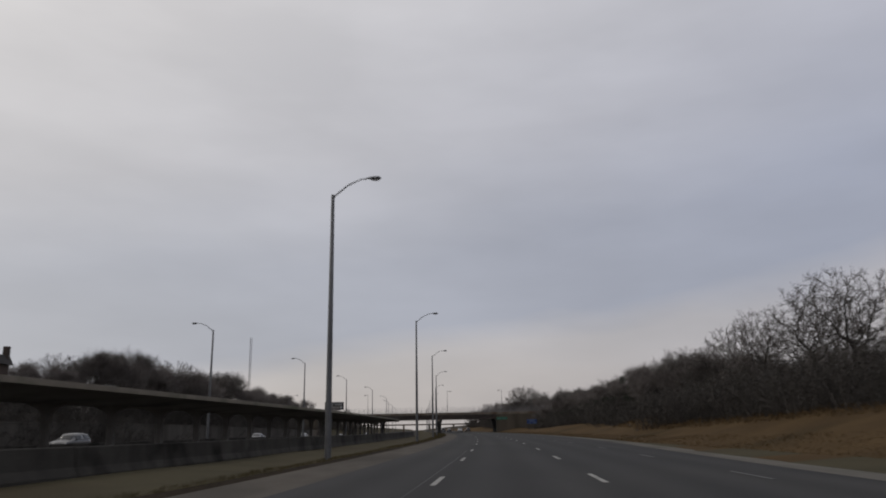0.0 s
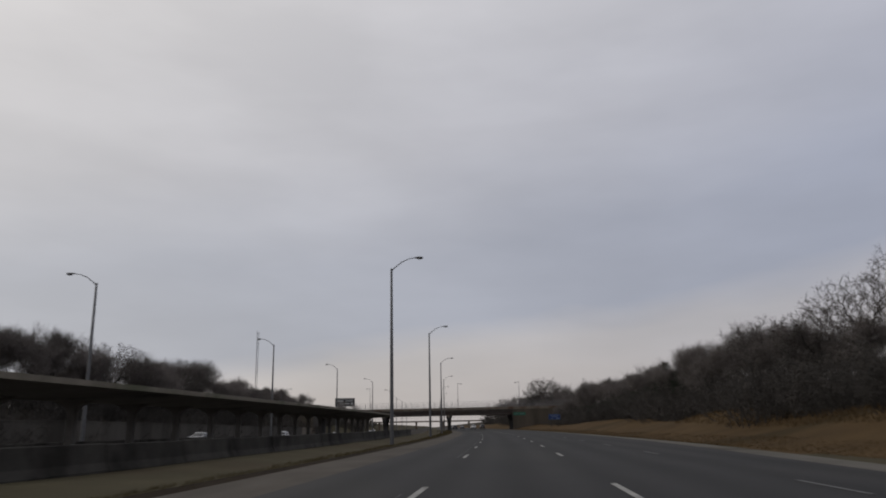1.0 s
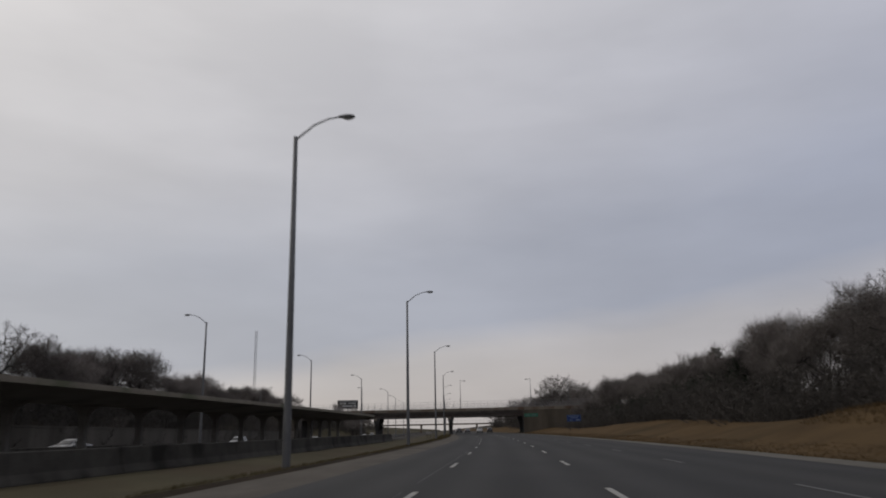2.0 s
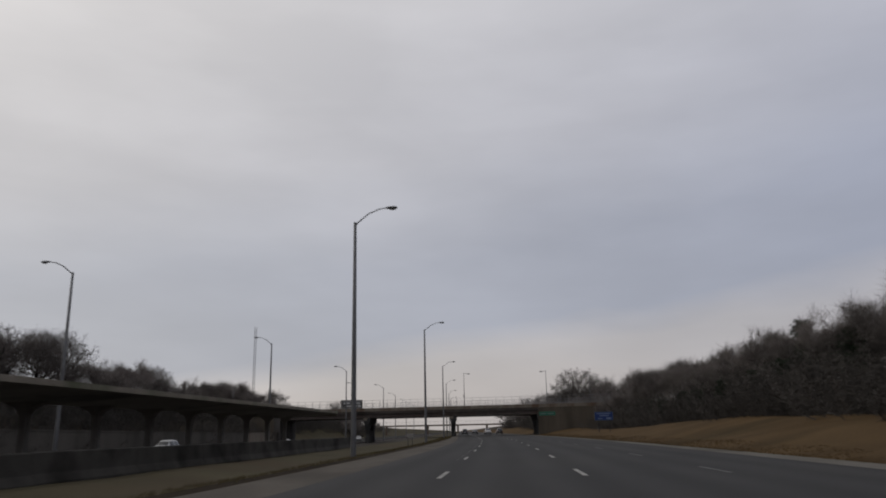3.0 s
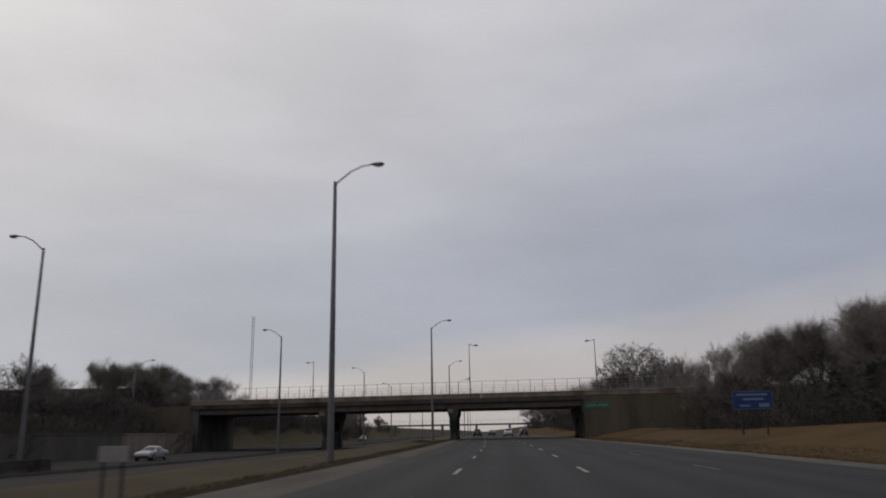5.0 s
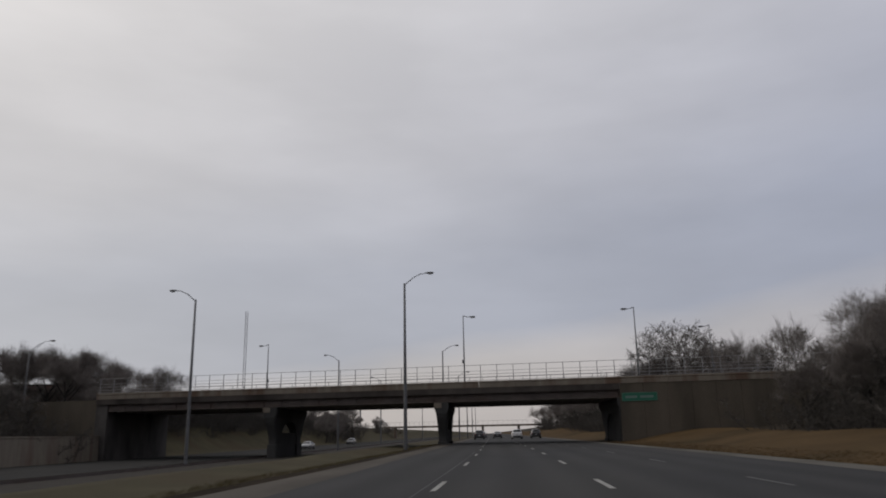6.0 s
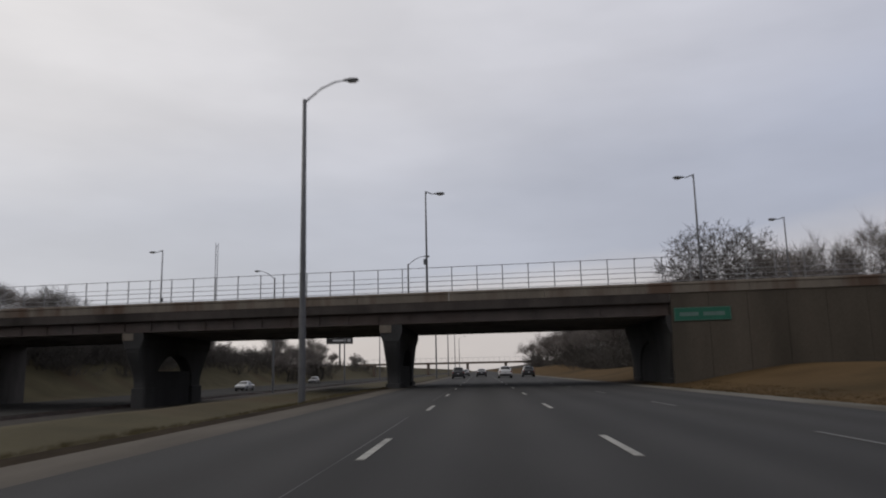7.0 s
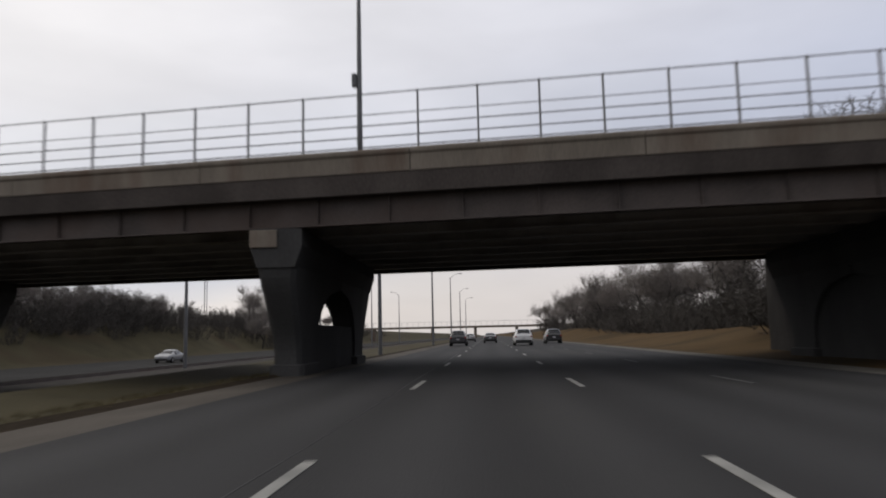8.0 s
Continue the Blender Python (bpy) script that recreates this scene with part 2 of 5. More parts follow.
M_BLUE = material("blue_sign_face", (0.0066, 0.0248, 0.11), (0.0099, 0.033, 0.143), 0.5, big=1.5, fine=14, bump=0.03)
M_GREEN = material("green_sign_face", (0.006, 0.085, 0.050), (0.010, 0.115, 0.068), 0.5, big=1.5, fine=14, bump=0.03)
M_WHITE = material("sign_white", (0.45, 0.45, 0.45), (0.6, 0.6, 0.6), 0.5, big=3, fine=20, bump=0)
M_SIGNBACK = material("billboard_panel", (0.014, 0.014, 0.014), (0.026, 0.026, 0.026), 0.6, big=0.5, fine=6, bump=0)
M_BOARD = material("weathered_board", (0.16, 0.155, 0.145), (0.26, 0.25, 0.235), 0.7, big=2, fine=14, bump=0.1)
M_PALE = material("pale_lettering", (0.09, 0.13, 0.22), (0.16, 0.20, 0.30), 0.6, big=3, fine=20, bump=0)
M_LETTER = material("faded_lettering", (0.0750, 0.1275, 0.1125), (0.1200, 0.1800, 0.1575), 0.6, big=3, fine=20, bump=0)
M_POSTER = material("billboard_poster", (0.25, 0.25, 0.25), (0.45, 0.45, 0.45), 0.6, big=0.25, fine=1.2, bump=0)
M_BRICK = material("house_brick", (0.045, 0.034, 0.028), (0.085, 0.062, 0.05), 0.9, big=0.7, fine=12, bump=0.3)
M_REDBRICK = material("dark_red_brick", (0.060, 0.032, 0.026), (0.105, 0.058, 0.046), 0.92, big=0.5, fine=12, bump=0.3, stain=(0.03, 0.02, 0.018))
M_ROOF = material("roof_shingle", (0.03, 0.028, 0.027), (0.055, 0.05, 0.048), 0.9, big=1.0, fine=9, bump=0.4)
M_GLASS = material("dark_glass", (0.012, 0.014, 0.016), (0.02, 0.022, 0.025), 0.08, big=1, fine=5, bump=0, spec=0.6)
M_TYRE = material("tyre_rubber", (0.010, 0.010, 0.010), (0.02, 0.02, 0.02), 0.85, big=6, fine=40, bump=0.1)
M_RIM = material("alloy_rim", (0.22, 0.22, 0.23), (0.35, 0.35, 0.36), 0.4, metal=0.7, big=5, fine=30, bump=0)
M_TRIM = material("black_trim", (0.012, 0.012, 0.013), (0.025, 0.025, 0.026), 0.6, big=4, fine=30, bump=0.05)
M_TAIL = material("tail_lamp_red", (0.16, 0.010, 0.008), (0.24, 0.018, 0.012), 0.25, big=6, fine=20, bump=0)
M_PLATE = material("plate_blank", (0.35, 0.35, 0.36), (0.45, 0.45, 0.46), 0.5, big=8, fine=30, bump=0)


def paint(name, c):
    m = material(name, tuple(v * 0.9 for v in c), c, 0.32, big=1.2, fine=9, bump=0, spec=0.5)
    m.node_tree.nodes["Principled BSDF"].inputs["Coat Weight"].default_value = 0.5
    return m


M_CAR = {"white": paint("white_car_paint", (0.62, 0.62, 0.62)), "black": paint("black_car_paint", (0.018, 0.018, 0.020)),
         "grey": paint("grey_car_paint", (0.045, 0.046, 0.05)), "silver": paint("silver_car_paint", (0.22, 0.225, 0.23)),
         "dark": paint("dark_car_paint", (0.03, 0.03, 0.034))}


# ---- building helpers ----
def mesh_of(name, bm, mat):
    me = bpy.data.meshes.new(name)
    bm.normal_update()
    bm.to_mesh(me)
    bm.free()
    me.materials.append(mat)
    return me


def part(name, bm, mat, parent=None, label="", m=None):
    """One mesh object out of a bmesh (or of a ready mesh), under a thing or a part."""
    me = bm if isinstance(bm, bpy.types.Mesh) else mesh_of(name, bm, mat)
    ob = new(name, me)
    if m is not None:
        ob.matrix_basis = m
    ob.parent = parent
    if label:
        ob["label"] = label
    return ob


def thing(name, label, category, m=None, group="", kind=""):
    ob = new(name)
    ob.empty_display_size = 0.2
    if m is not None:
        ob.matrix_basis = m
    return tagged(ob, label, category, group, kind)


def box(bm, x0, x1, y0, y1, z0, z1, bevel=0.0):
    r = bmesh.ops.create_cube(bm, size=1.0, matrix=Matrix.LocRotScale(((x0 + x1) / 2, (y0 + y1) / 2, (z0 + z1) / 2), None, (x1 - x0, y1 - y0, z1 - z0)))
    if bevel:
        ed = {e for v in r["verts"] for e in v.link_edges}
        bmesh.ops.bevel(bm, geom=list(ed), offset=bevel, segments=2, affect="EDGES", profile=0.6)
    return bm


def boxed(*a, bevel=0.0):
    return box(bmesh.new(), *a, bevel=bevel)


def prism(profile, y0, y1, bm=None):
    """Extrudes an x-z profile along y."""
    bm = bm or bmesh.new()
    a = [bm.verts.new((x, y0, z)) for x, z in profile]
    b = [bm.verts.new((x, y1, z)) for x, z in profile]
    n = len(profile)
    for i in range(n):
        bm.faces.new((a[i], a[(i + 1) % n], b[(i + 1) % n], b[i]))
    bm.faces.new(a[::-1])
    bm.faces.new(b)
    bmesh.ops.recalc_face_normals(bm, faces=bm.faces)
    return bm


def tube(points, radii, sides=8, bm=None):
    """A round tapered tube along points."""
    bm = bm or bmesh.new()
    rings = []
    for i, p in enumerate(points):
        p = Vector(p)
        d = (Vector(points[min(i + 1, len(points) - 1)]) - Vector(points[max(i - 1, 0)])).normalized()
        u = d.cross(Vector((0.3, 1, 0.1)))
        u = u.normalized() if u.length > 0.05 else d.cross(Vector((1, 0, 0))).normalized()
        v = d.cross(u)
        rings.append([bm.verts.new(p + (u * math.cos(k * 2 * math.pi / sides) + v * math.sin(k * 2 * math.pi / sides)) * radii[i]) for k in range(sides)])
    for a, b in zip(rings, rings[1:]):
        for k in range(sides):
            bm.faces.new((a[k], a[(k + 1) % sides], b[(k + 1) % sides], b[k])).smooth = True
    bm.faces.new(rings[0][::-1])
    bm.faces.new(rings[-1])
    return bm


# ---- the line of the road ----
CURVE, CURVE_END = 0.000514, 227.8


def sway(y):
    """How far the road's line lies to the side at y: a long curve to the left that runs out before the overpass."""
    if y > CURVE_END:
        return 0.0
    if y < -40:
        return -CURVE * (CURVE_END + 40) * ((CURVE_END + 40) / 2 - 40 - y)
    return -CURVE / 2 * (CURVE_END - y) ** 2


def heading(y):
    """The road's direction at y, in degrees to the left of +y."""
    return -math.degrees(math.atan(CURVE * max(0.0, min(CURVE_END + 40, CURVE_END - y))))


def beside(u, y, z, turn=0.0):
    """A pose u metres beside the road's line, turned along with the road."""
    return pose(u + sway(y), y, z, 0, 0, heading(y) + turn)


def sweep(profile, y0, y1, step=8.0, slope=0.0, fall=None):
    """Extrudes a profile of (u, z) along the road's line."""
    bm = bmesh.new()
    n, m = len(profile), max(1, round((y1 - y0) / step))
    rings = []
    for k in range(m + 1):
        y = y0 + (y1 - y0) * k / m
        rings.append([bm.verts.new((u + sway(y), y, z + slope * y + (fall(y) if fall else 0.0))) for u, z in profile])
    for a, b in zip(rings, rings[1:]):
        for i in range(n):
            bm.faces.new((a[i], a[(i + 1) % n], b[(i + 1) % n], b[i]))
    bm.faces.new(rings[0][::-1])
    bm.faces.new(rings[-1])
    bmesh.ops.recalc_face_normals(bm, faces=bm.faces)
    return bm


# ---- ground ----
BRIDGE_Y, BRIDGE_W, SKEW = 257.47, 17.9, 0.130


def face_y(x):
    """The overpass crosses at a slant: where its near face stands at x."""
    return BRIDGE_Y - SKEW * (x + 4.0)


def smooth(a, b, v):
    v = max(0.0, min(1.0, (v - a) / (b - a)))
    return v * v * (3 - 2 * v)


def verge_in(y):
    """The carriageway is narrower along its first stretch: how far its outer edge stands in."""
    return 1.9 * (1 - smooth(15, 85, y))


def low(y):
    """The railway and the opposite carriageway lie lower, the more so towards the overpass."""
    return -0.35 - 0.85 * smooth(90, 240, y)


def ground_z(x, y):
    z = -0.06
    if x > 8:
        x += verge_in(y)
    if x > 11.9:
        high = 1.85 - 0.65 * smooth(70, 230, y) + 0.25 * math.sin(y * 0.05) + 0.9 * smooth(330, 420, y)
        high += 0.55 * smooth(78, 92, y) * (1 - smooth(98, 108, y)) - 0.25 * smooth(106, 114, y) * (1 - smooth(126, 138, y)) + 0.12 * smooth(146, 156, y) * (1 - smooth(168, 180, y))
        z += high * smooth(11.9, 22, x) + 3.6 * smooth(25, 46, x)
        z += (0.18 * noise.noise(Vector((x * 0.2, y * 0.11, 0)))) * smooth(11.9, 15, x)
    elif x < -5.6:
        z -= 0.22 * smooth(5.6, 9, -x) * (1 - smooth(9.5, 12.3, -x))
        z += 4.6 * smooth(47.6, 60.5, -x) + 1.5 * smooth(60.5, 88, -x)
        z += low(y) * smooth(12.2, 14.4, -x) * (1 - smooth(47.6, 60.5, -x))
        z += 0.08 * noise.noise(Vector((x * 0.3, y * 0.13, 3))) * smooth(5.6, 7, -x)
    return z


def sheet(name, xs, ys, zfun, mat):
    """A sheet along the road's line; its UV map holds metres beside and along the line."""
    v = [(x + sway(y), y, zfun(x, y)) for y in ys for x in xs]
    n = len(xs)
    f = [(j * n + i, j * n + i + 1, (j + 1) * n + i + 1, (j + 1) * n + i) for j in range(len(ys) - 1) for i in range(n - 1)]
    me = bpy.data.meshes.new(name)
    me.from_pydata(v, [], f)
    flat = [(x, y) for y in ys for x in xs]
    uv = me.uv_layers.new(name="road_metres")
    for loop in me.loops:
        uv.data[loop.index].uv = flat[loop.vertex_index]
    for p in me.polygons:
        p.use_smooth = True
    me.materials.append(mat)
    return new(name, me)


far_ys = [-2500, -900, -300, -120] + [-60 + 4 * i for i in range(120)] + [430, 470, 520, 600, 720, 900, 1300, 2000, 3200, 4600]
xs = [-4500, -1800, -700, -300, -160, -110] + [-90 + 4 * i for i in range(12)] + [-44, -40, -36, -32, -28, -24, -20, -16] + [-14.5 + 1.0 * i for i in range(9)] + [-5.6, -3, 3, 9, 11.8] \
    + [12.4 + 0.8 * i for i in range(16)] + [26 + 3 * i for i in range(12)] + [70, 100, 160, 300, 700, 1800, 4500]
ground = tagged(sheet("ground", xs, far_ys, ground_z, M_GROUND), "dormant brown-green grass verges and rising banks beside the motorway", "ground", kind="structure")
ground.data.materials.append(M_BANKGRASS)
ground.data.materials.append(M_LITTER)
for poly in ground.data.polygons:
    px = poly.center.x - sway(poly.center.y) + 1.5 * noise.noise(Vector((0, poly.center.y * 0.09, 7)))
    poly.material_index = 2 if (22.5 < px < 200 or (-200 < px < -48 and poly.center.y < 270)) else 1 if px > 10.5 else 0

ROAD_YS = [-400, -100, -40] + [-30 + 10 * i for i in range(70)] + [800, 1100, 1600, 2400]


def strip(name, edges, zs, mat, label, category):
    """A lengthwise strip whose edges may shift along the way: edges are numbers or functions of y."""
    v, f = [], []
    uv = []
    n = len(edges)
    for j, y in enumerate(ROAD_YS):
        for e, z in zip(edges, zs):
            u = e if isinstance(e, (int, float)) else e(y)
            v.append((u + sway(y), y, z))
            uv.append((u, y))
        if j:
            f += [((j - 1) * n + i, (j - 1) * n + i + 1, j * n + i + 1, j * n + i) for i in range(n - 1)]
    me = bpy.data.meshes.new(name)
    me.from_pydata(v, [], f)
    layer = me.uv_layers.new(name="road_metres")
    for loop in me.loops:
        layer.data[loop.index].uv = uv[loop.vertex_index]
    me.materials.append(mat)
    return tagged(new(name, me), label, category, kind="structure")


def edge_in(y):
    return 10.1 - verge_in(y)


def edge_out(y):
    return 11.65 - verge_in(y)


def edge_median(y):
    return -3.8 - 0.7 * smooth(150, 225, y)


road = strip("road", [edge_median, -2.7, 0.9, 4.6, 6.9, edge_in], [0.0] * 6, M_ASPHALT, "dark grey worn asphalt motorway with four lanes", "road")
strip("shoulder_median", [-5.75, -5.0, edge_median], [-0.006] * 3, M_SHOULDER, "pale gritty shoulder along the motorway edge", "shoulder")
strip("shoulder_verge", [edge_in, lambda y: edge_in(y) + 0.8, edge_out], [-0.006, -0.02, -0.036], M_KERB, "pale gritty shoulder along the motorway edge", "shoulder")
# strip of soil coloured dark for the shade below the grass edge
tagged(sheet("soil_edge", [-5.98, -5.9, -5.72], [-400, -100] + [-40 + 4 * i for i in range(120)] + [500, 1000], lambda x, y: 0.015 + (0.05 if x < -5.95 else 0.02 if x < -5.85 else -0.03) + 0.02 * noise.noise(Vector((x, y * 0.3, 0))), M_SOIL), "bare brown soil lip, darkened as shade, between the shoulder and the grass", "soil edge", kind="structure")
tagged(sheet("road_opposite", [-46.2, -42, -36, -30.6], ROAD_YS, lambda x, y: 0.05 + low(y), M_ASPHALT2), "dark asphalt opposite carriageway beyond the railway", "road", kind="structure")
tagged(sheet("track_bed", [-30.2, -26, -21, -17, -14.2], ROAD_YS, lambda x, y: 0.05 + low(y), M_BALLAST), "dark crushed-stone railway ballast in the median", "track bed", kind="structure")

# lane markings: ten-foot dashes every forty feet
CYCLE = 12.19
dash_me = mesh_of("lane_dash", boxed(-0.062, 0.062, -3.05, 0.0, 0.0, 0.006), M_PAINT)
dash_old_me = mesh_of("lane_dash", boxed(-0.055, 0.055, -3.05, 0.0, 0.0, 0.006), M_PAINT_OLD)
for lx, me in ((-0.944, dash_me), (2.716, dash_me), (6.3, dash_old_me)):
    for k in range(-3, 40):
        # the older stretch of paint runs out of step with the newer one
        y = 7.33 + CYCLE * k if k < 4 else 11.54 + CYCLE * k
        part("lane_dash", me, None, road, m=beside(lx, y, 0.003))
seam = bmesh.new()
for lx in (-1.22,):
    y = -40.0
    last = None
    while y < 420:
        xx = lx + 0.05 * noise.noise(Vector((lx, y * 0.07, 0)))
        w = 0.011 + 0.011 * noise.noise(Vector((lx, y * 0.3, 5)))
        cur = [seam.verts.new((xx - w, y, 0.0)), seam.verts.new((xx + w, y, 0.0))]
        if last and noise.noise(Vector((3, y * 0.05, 1))) > -0.15:
            seam.faces.new((last[0], last[1], cur[1], cur[0]))
        last = cur
        y += 2.5
for v in seam.verts:
    v.co.x += sway(v.co.y)
    v.co.z = 0.0035
part("tar_seam", seam, M_TAR, road)

# ---- overpass ----
DECK_X0, DECK_X1, WALL_X1 = -47.6, 14.6, 35.0
bridge = thing("overpass_bridge", "dark concrete and rusty steel road overpass with a railing", "bridge", pose(0, 0, 0))


def slanted(bm):
    """Moves a mesh that was built square to the road onto the slant of the overpass."""
    for v in bm.verts:
        v.co.y += face_y(v.co.x)
    return bm


def along(prof, x0, x1, cuts=1):
    """Extrudes a y-z profile along x."""
    bm = bmesh.new()
    rings = []
    for k in range(cuts + 1):
        x = x0 + (x1 - x0) * k / cuts
        rings.append([bm.verts.new((x, u, z)) for u, z in prof])
    n = len(prof)
    for a, b in zip(rings, rings[1:]):
        for i in range(n):
            bm.faces.new((a[i], a[(i + 1) % n], b[(i + 1) % n], b[i]))
    bm.faces.new(rings[0][::-1])
    bm.faces.new(rings[-1])
    bmesh.ops.recalc_face_normals(bm, faces=bm.faces)
    return bm


part("deck", slanted(along([(0.1, 5.42), (BRIDGE_W - 0.1, 5.42), (BRIDGE_W - 0.1, 6.02), (0.1, 6.02)], DECK_X0, DECK_X1)), M_SOFFIT, bridge)
for y0, flip in ((0.03, 1), (BRIDGE_W - 0.03, -1)):
    part("edge_beam", slanted(along([(y0, 5.33), (y0 + flip * 0.065, 5.33), (y0 + flip * 0.065, 5.955), (y0, 5.955)], DECK_X0, 13.38)), M_EDGE, bridge, "soot-black deck edge")
parapet_profile = [(0.0, 5.96), (0.34, 5.96), (0.34, 6.60), (0.30, 6.66), (0.0, 6.66), (-0.05, 6.60), (-0.05, 6.50), (0.0, 6.45)]
PANEL = 6.6
for y0, flip in ((0.0, 1), (BRIDGE_W, -1)):
    px = DECK_X0
    while px < WALL_X1 + 4:
        part("parapet", slanted(along([(y0 + flip * u, z) for u, z in parapet_profile], px + 0.012, px + PANEL - 0.012)), M_CONC, bridge, "stained beige concrete parapet")
        px += PANEL
for k in range(8):
    gy = 0.5 + k * (BRIDGE_W - 1.0) / 7
    h = 4.49
    prof = [(-0.19, h), (0.19, h), (0.19, h + 0.05), (0.02, h + 0.07), (0.02, 5.38), (0.16, 5.40), (0.16, 5.425), (-0.16, 5.425), (-0.16, 5.40), (-0.02, 5.38), (-0.02, h + 0.07), (-0.19, h + 0.05)]
    bm = along([(gy + u, z) for u, z in prof], DECK_X0, DECK_X1)
    if k in (0, 7):
        s = DECK_X0 + 1.5
        while s < DECK_X1:
            box(bm, s - 0.015, s + 0.015, gy - 0.15, gy + 0.15, h + 0.05, 5.4)
            s += 2.2
    part("girder", slanted(bm), M_GIRDER if k in (0, 7) else M_INNER, bridge, "rusty brown steel girder" if k in (0, 7) else "grey inner steel girder, coloured pale against the shade")
for k in range(7):
    gy = 0.5 + (k + 0.5) * (BRIDGE_W - 1.0) / 7
    s = DECK_X0 + 3
    while s < DECK_X1:
        part("cross_frame", slanted(boxed(s - 0.03, s + 0.03, gy - 1.0, gy + 1.0, 4.75, 5.2)), M_INNER, bridge)
        s += 5.5


def bent(x, y0):
    """A pier: a cap beam under the girders on two tapered legs that meet in an arch, in line with the road, with a low wall between the legs."""
    prof = [(-0.80, 4.48), (0.80, 4.48), (0.80, 3.95), (0.58, 3.3), (-0.58, 3.3), (-0.80, 3.95)]
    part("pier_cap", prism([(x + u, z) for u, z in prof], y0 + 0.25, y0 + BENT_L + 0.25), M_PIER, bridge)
    if x < 0:
        part("cap_end", boxed(x - 0.80, x + 0.05, y0 + 0.19, y0 + 0.25, 3.9, 4.44, bevel=0.028), M_CONC, bridge, "pale concrete patch on the cap end")
    mid, crown, spring, half = BENT_L / 2 + 0.25, 3.0, 0.9, 3.45
    rows = [(-1.7, 0.56), (0.32, 0.56), (0.36, 0.44)] + [(0.36 + (crown - 0.36) * k / 12, 0.44 + 0.12 * (k / 12) ** 2) for k in range(1, 13)] + [(3.33, 0.6)]
    for side in (-1, 1):
        bm = bmesh.new()
        last = None
        for z, hx in rows:
            plinth = 0.12 if z < 0.34 else 0.0
            rise = min(max((z - spring) / (crown - spring), 0.0), 1.0)
            inner = half * math.sqrt(1 - rise * rise) - plinth
            outer = BENT_L / 2 - 1.3 + 1.25 * smooth(0.6, 3.4, z) + plinth
            cc = min(0.14, (outer - inner) * 0.2)
            pts = [(hx - cc, inner), (hx, inner + cc), (hx, outer - cc), (hx - cc, outer), (cc - hx, outer), (-hx, outer - cc), (-hx, inner + cc), (cc - hx, inner)]
            ring = [bm.verts.new((x + u, y0 + mid + side * max(v, 0.004), z)) for u, v in pts]
            if last:
                for i in range(8):
                    bm.faces.new((last[i], last[(i + 1) % 8], ring[(i + 1) % 8], ring[i]))
            last = ring
        bm.faces.new(last)
        bmesh.ops.recalc_face_normals(bm, faces=bm.faces)
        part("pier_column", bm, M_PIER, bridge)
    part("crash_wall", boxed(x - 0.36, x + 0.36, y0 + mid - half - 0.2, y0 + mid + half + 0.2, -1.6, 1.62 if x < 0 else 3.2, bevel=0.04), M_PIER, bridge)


BENT_L = 14.1
for bx in (-5.6, -25.5, 13.9):
    bent(bx, face_y(bx))
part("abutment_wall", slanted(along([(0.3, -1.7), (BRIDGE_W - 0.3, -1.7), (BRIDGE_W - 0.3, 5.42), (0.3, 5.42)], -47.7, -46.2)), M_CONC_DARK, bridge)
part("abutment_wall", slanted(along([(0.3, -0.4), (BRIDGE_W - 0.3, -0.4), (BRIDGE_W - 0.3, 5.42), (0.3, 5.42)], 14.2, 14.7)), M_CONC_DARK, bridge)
wx = 13.4
while wx < WALL_X1 - 0.5:
    part("wall_panel", slanted(along([(0.08, -0.4), (0.55, -0.4), (0.55, 5.94), (0.08, 5.94)], wx + 0.012, wx + 2.4 - 0.012)), M_WALL, bridge, "brown stained concrete wing wall panel")
    wx += 2.4
for x0, x1 in ((14.75, 62.0), (-95.0, -47.75)):
    part("approach_fill", slanted(along([(0.6, -0.5), (BRIDGE_W - 0.6, -0.5), (BRIDGE_W - 0.6, 5.92), (0.6, 5.92)], x0, x1)), M_WALL, bridge)
# railing on the parapet
post_me = mesh_of("post", boxed(-0.03, 0.03, -0.03, 0.03, 6.64, 8.43), M_RAILS)
for y0 in (0.17, BRIDGE_W - 0.17):
    def rail_tube(z, r):
        xa, xb = DECK_X0, WALL_X1 + 3
        return tube([(xa, y0 + face_y(xa), z), (xb, y0 + face_y(xb), z)], [r, r], 6)
    fence = part("railing", rail_tube(8.40, 0.022), M_RAILS, bridge, "grey steel pipe railing")
    for rz in (6.76, 7.07, 7.42, 7.76):
        part("rail", rail_tube(rz, 0.021 if rz < 7.5 else 0.016), M_RAILS, fence)
    px = -2.93 - 25 * 1.775
    while px < WALL_X1 + 3:
        part("post", post_me, None, fence, m=pose(px, y0 + face_y(px), 0))
        px += 1.775


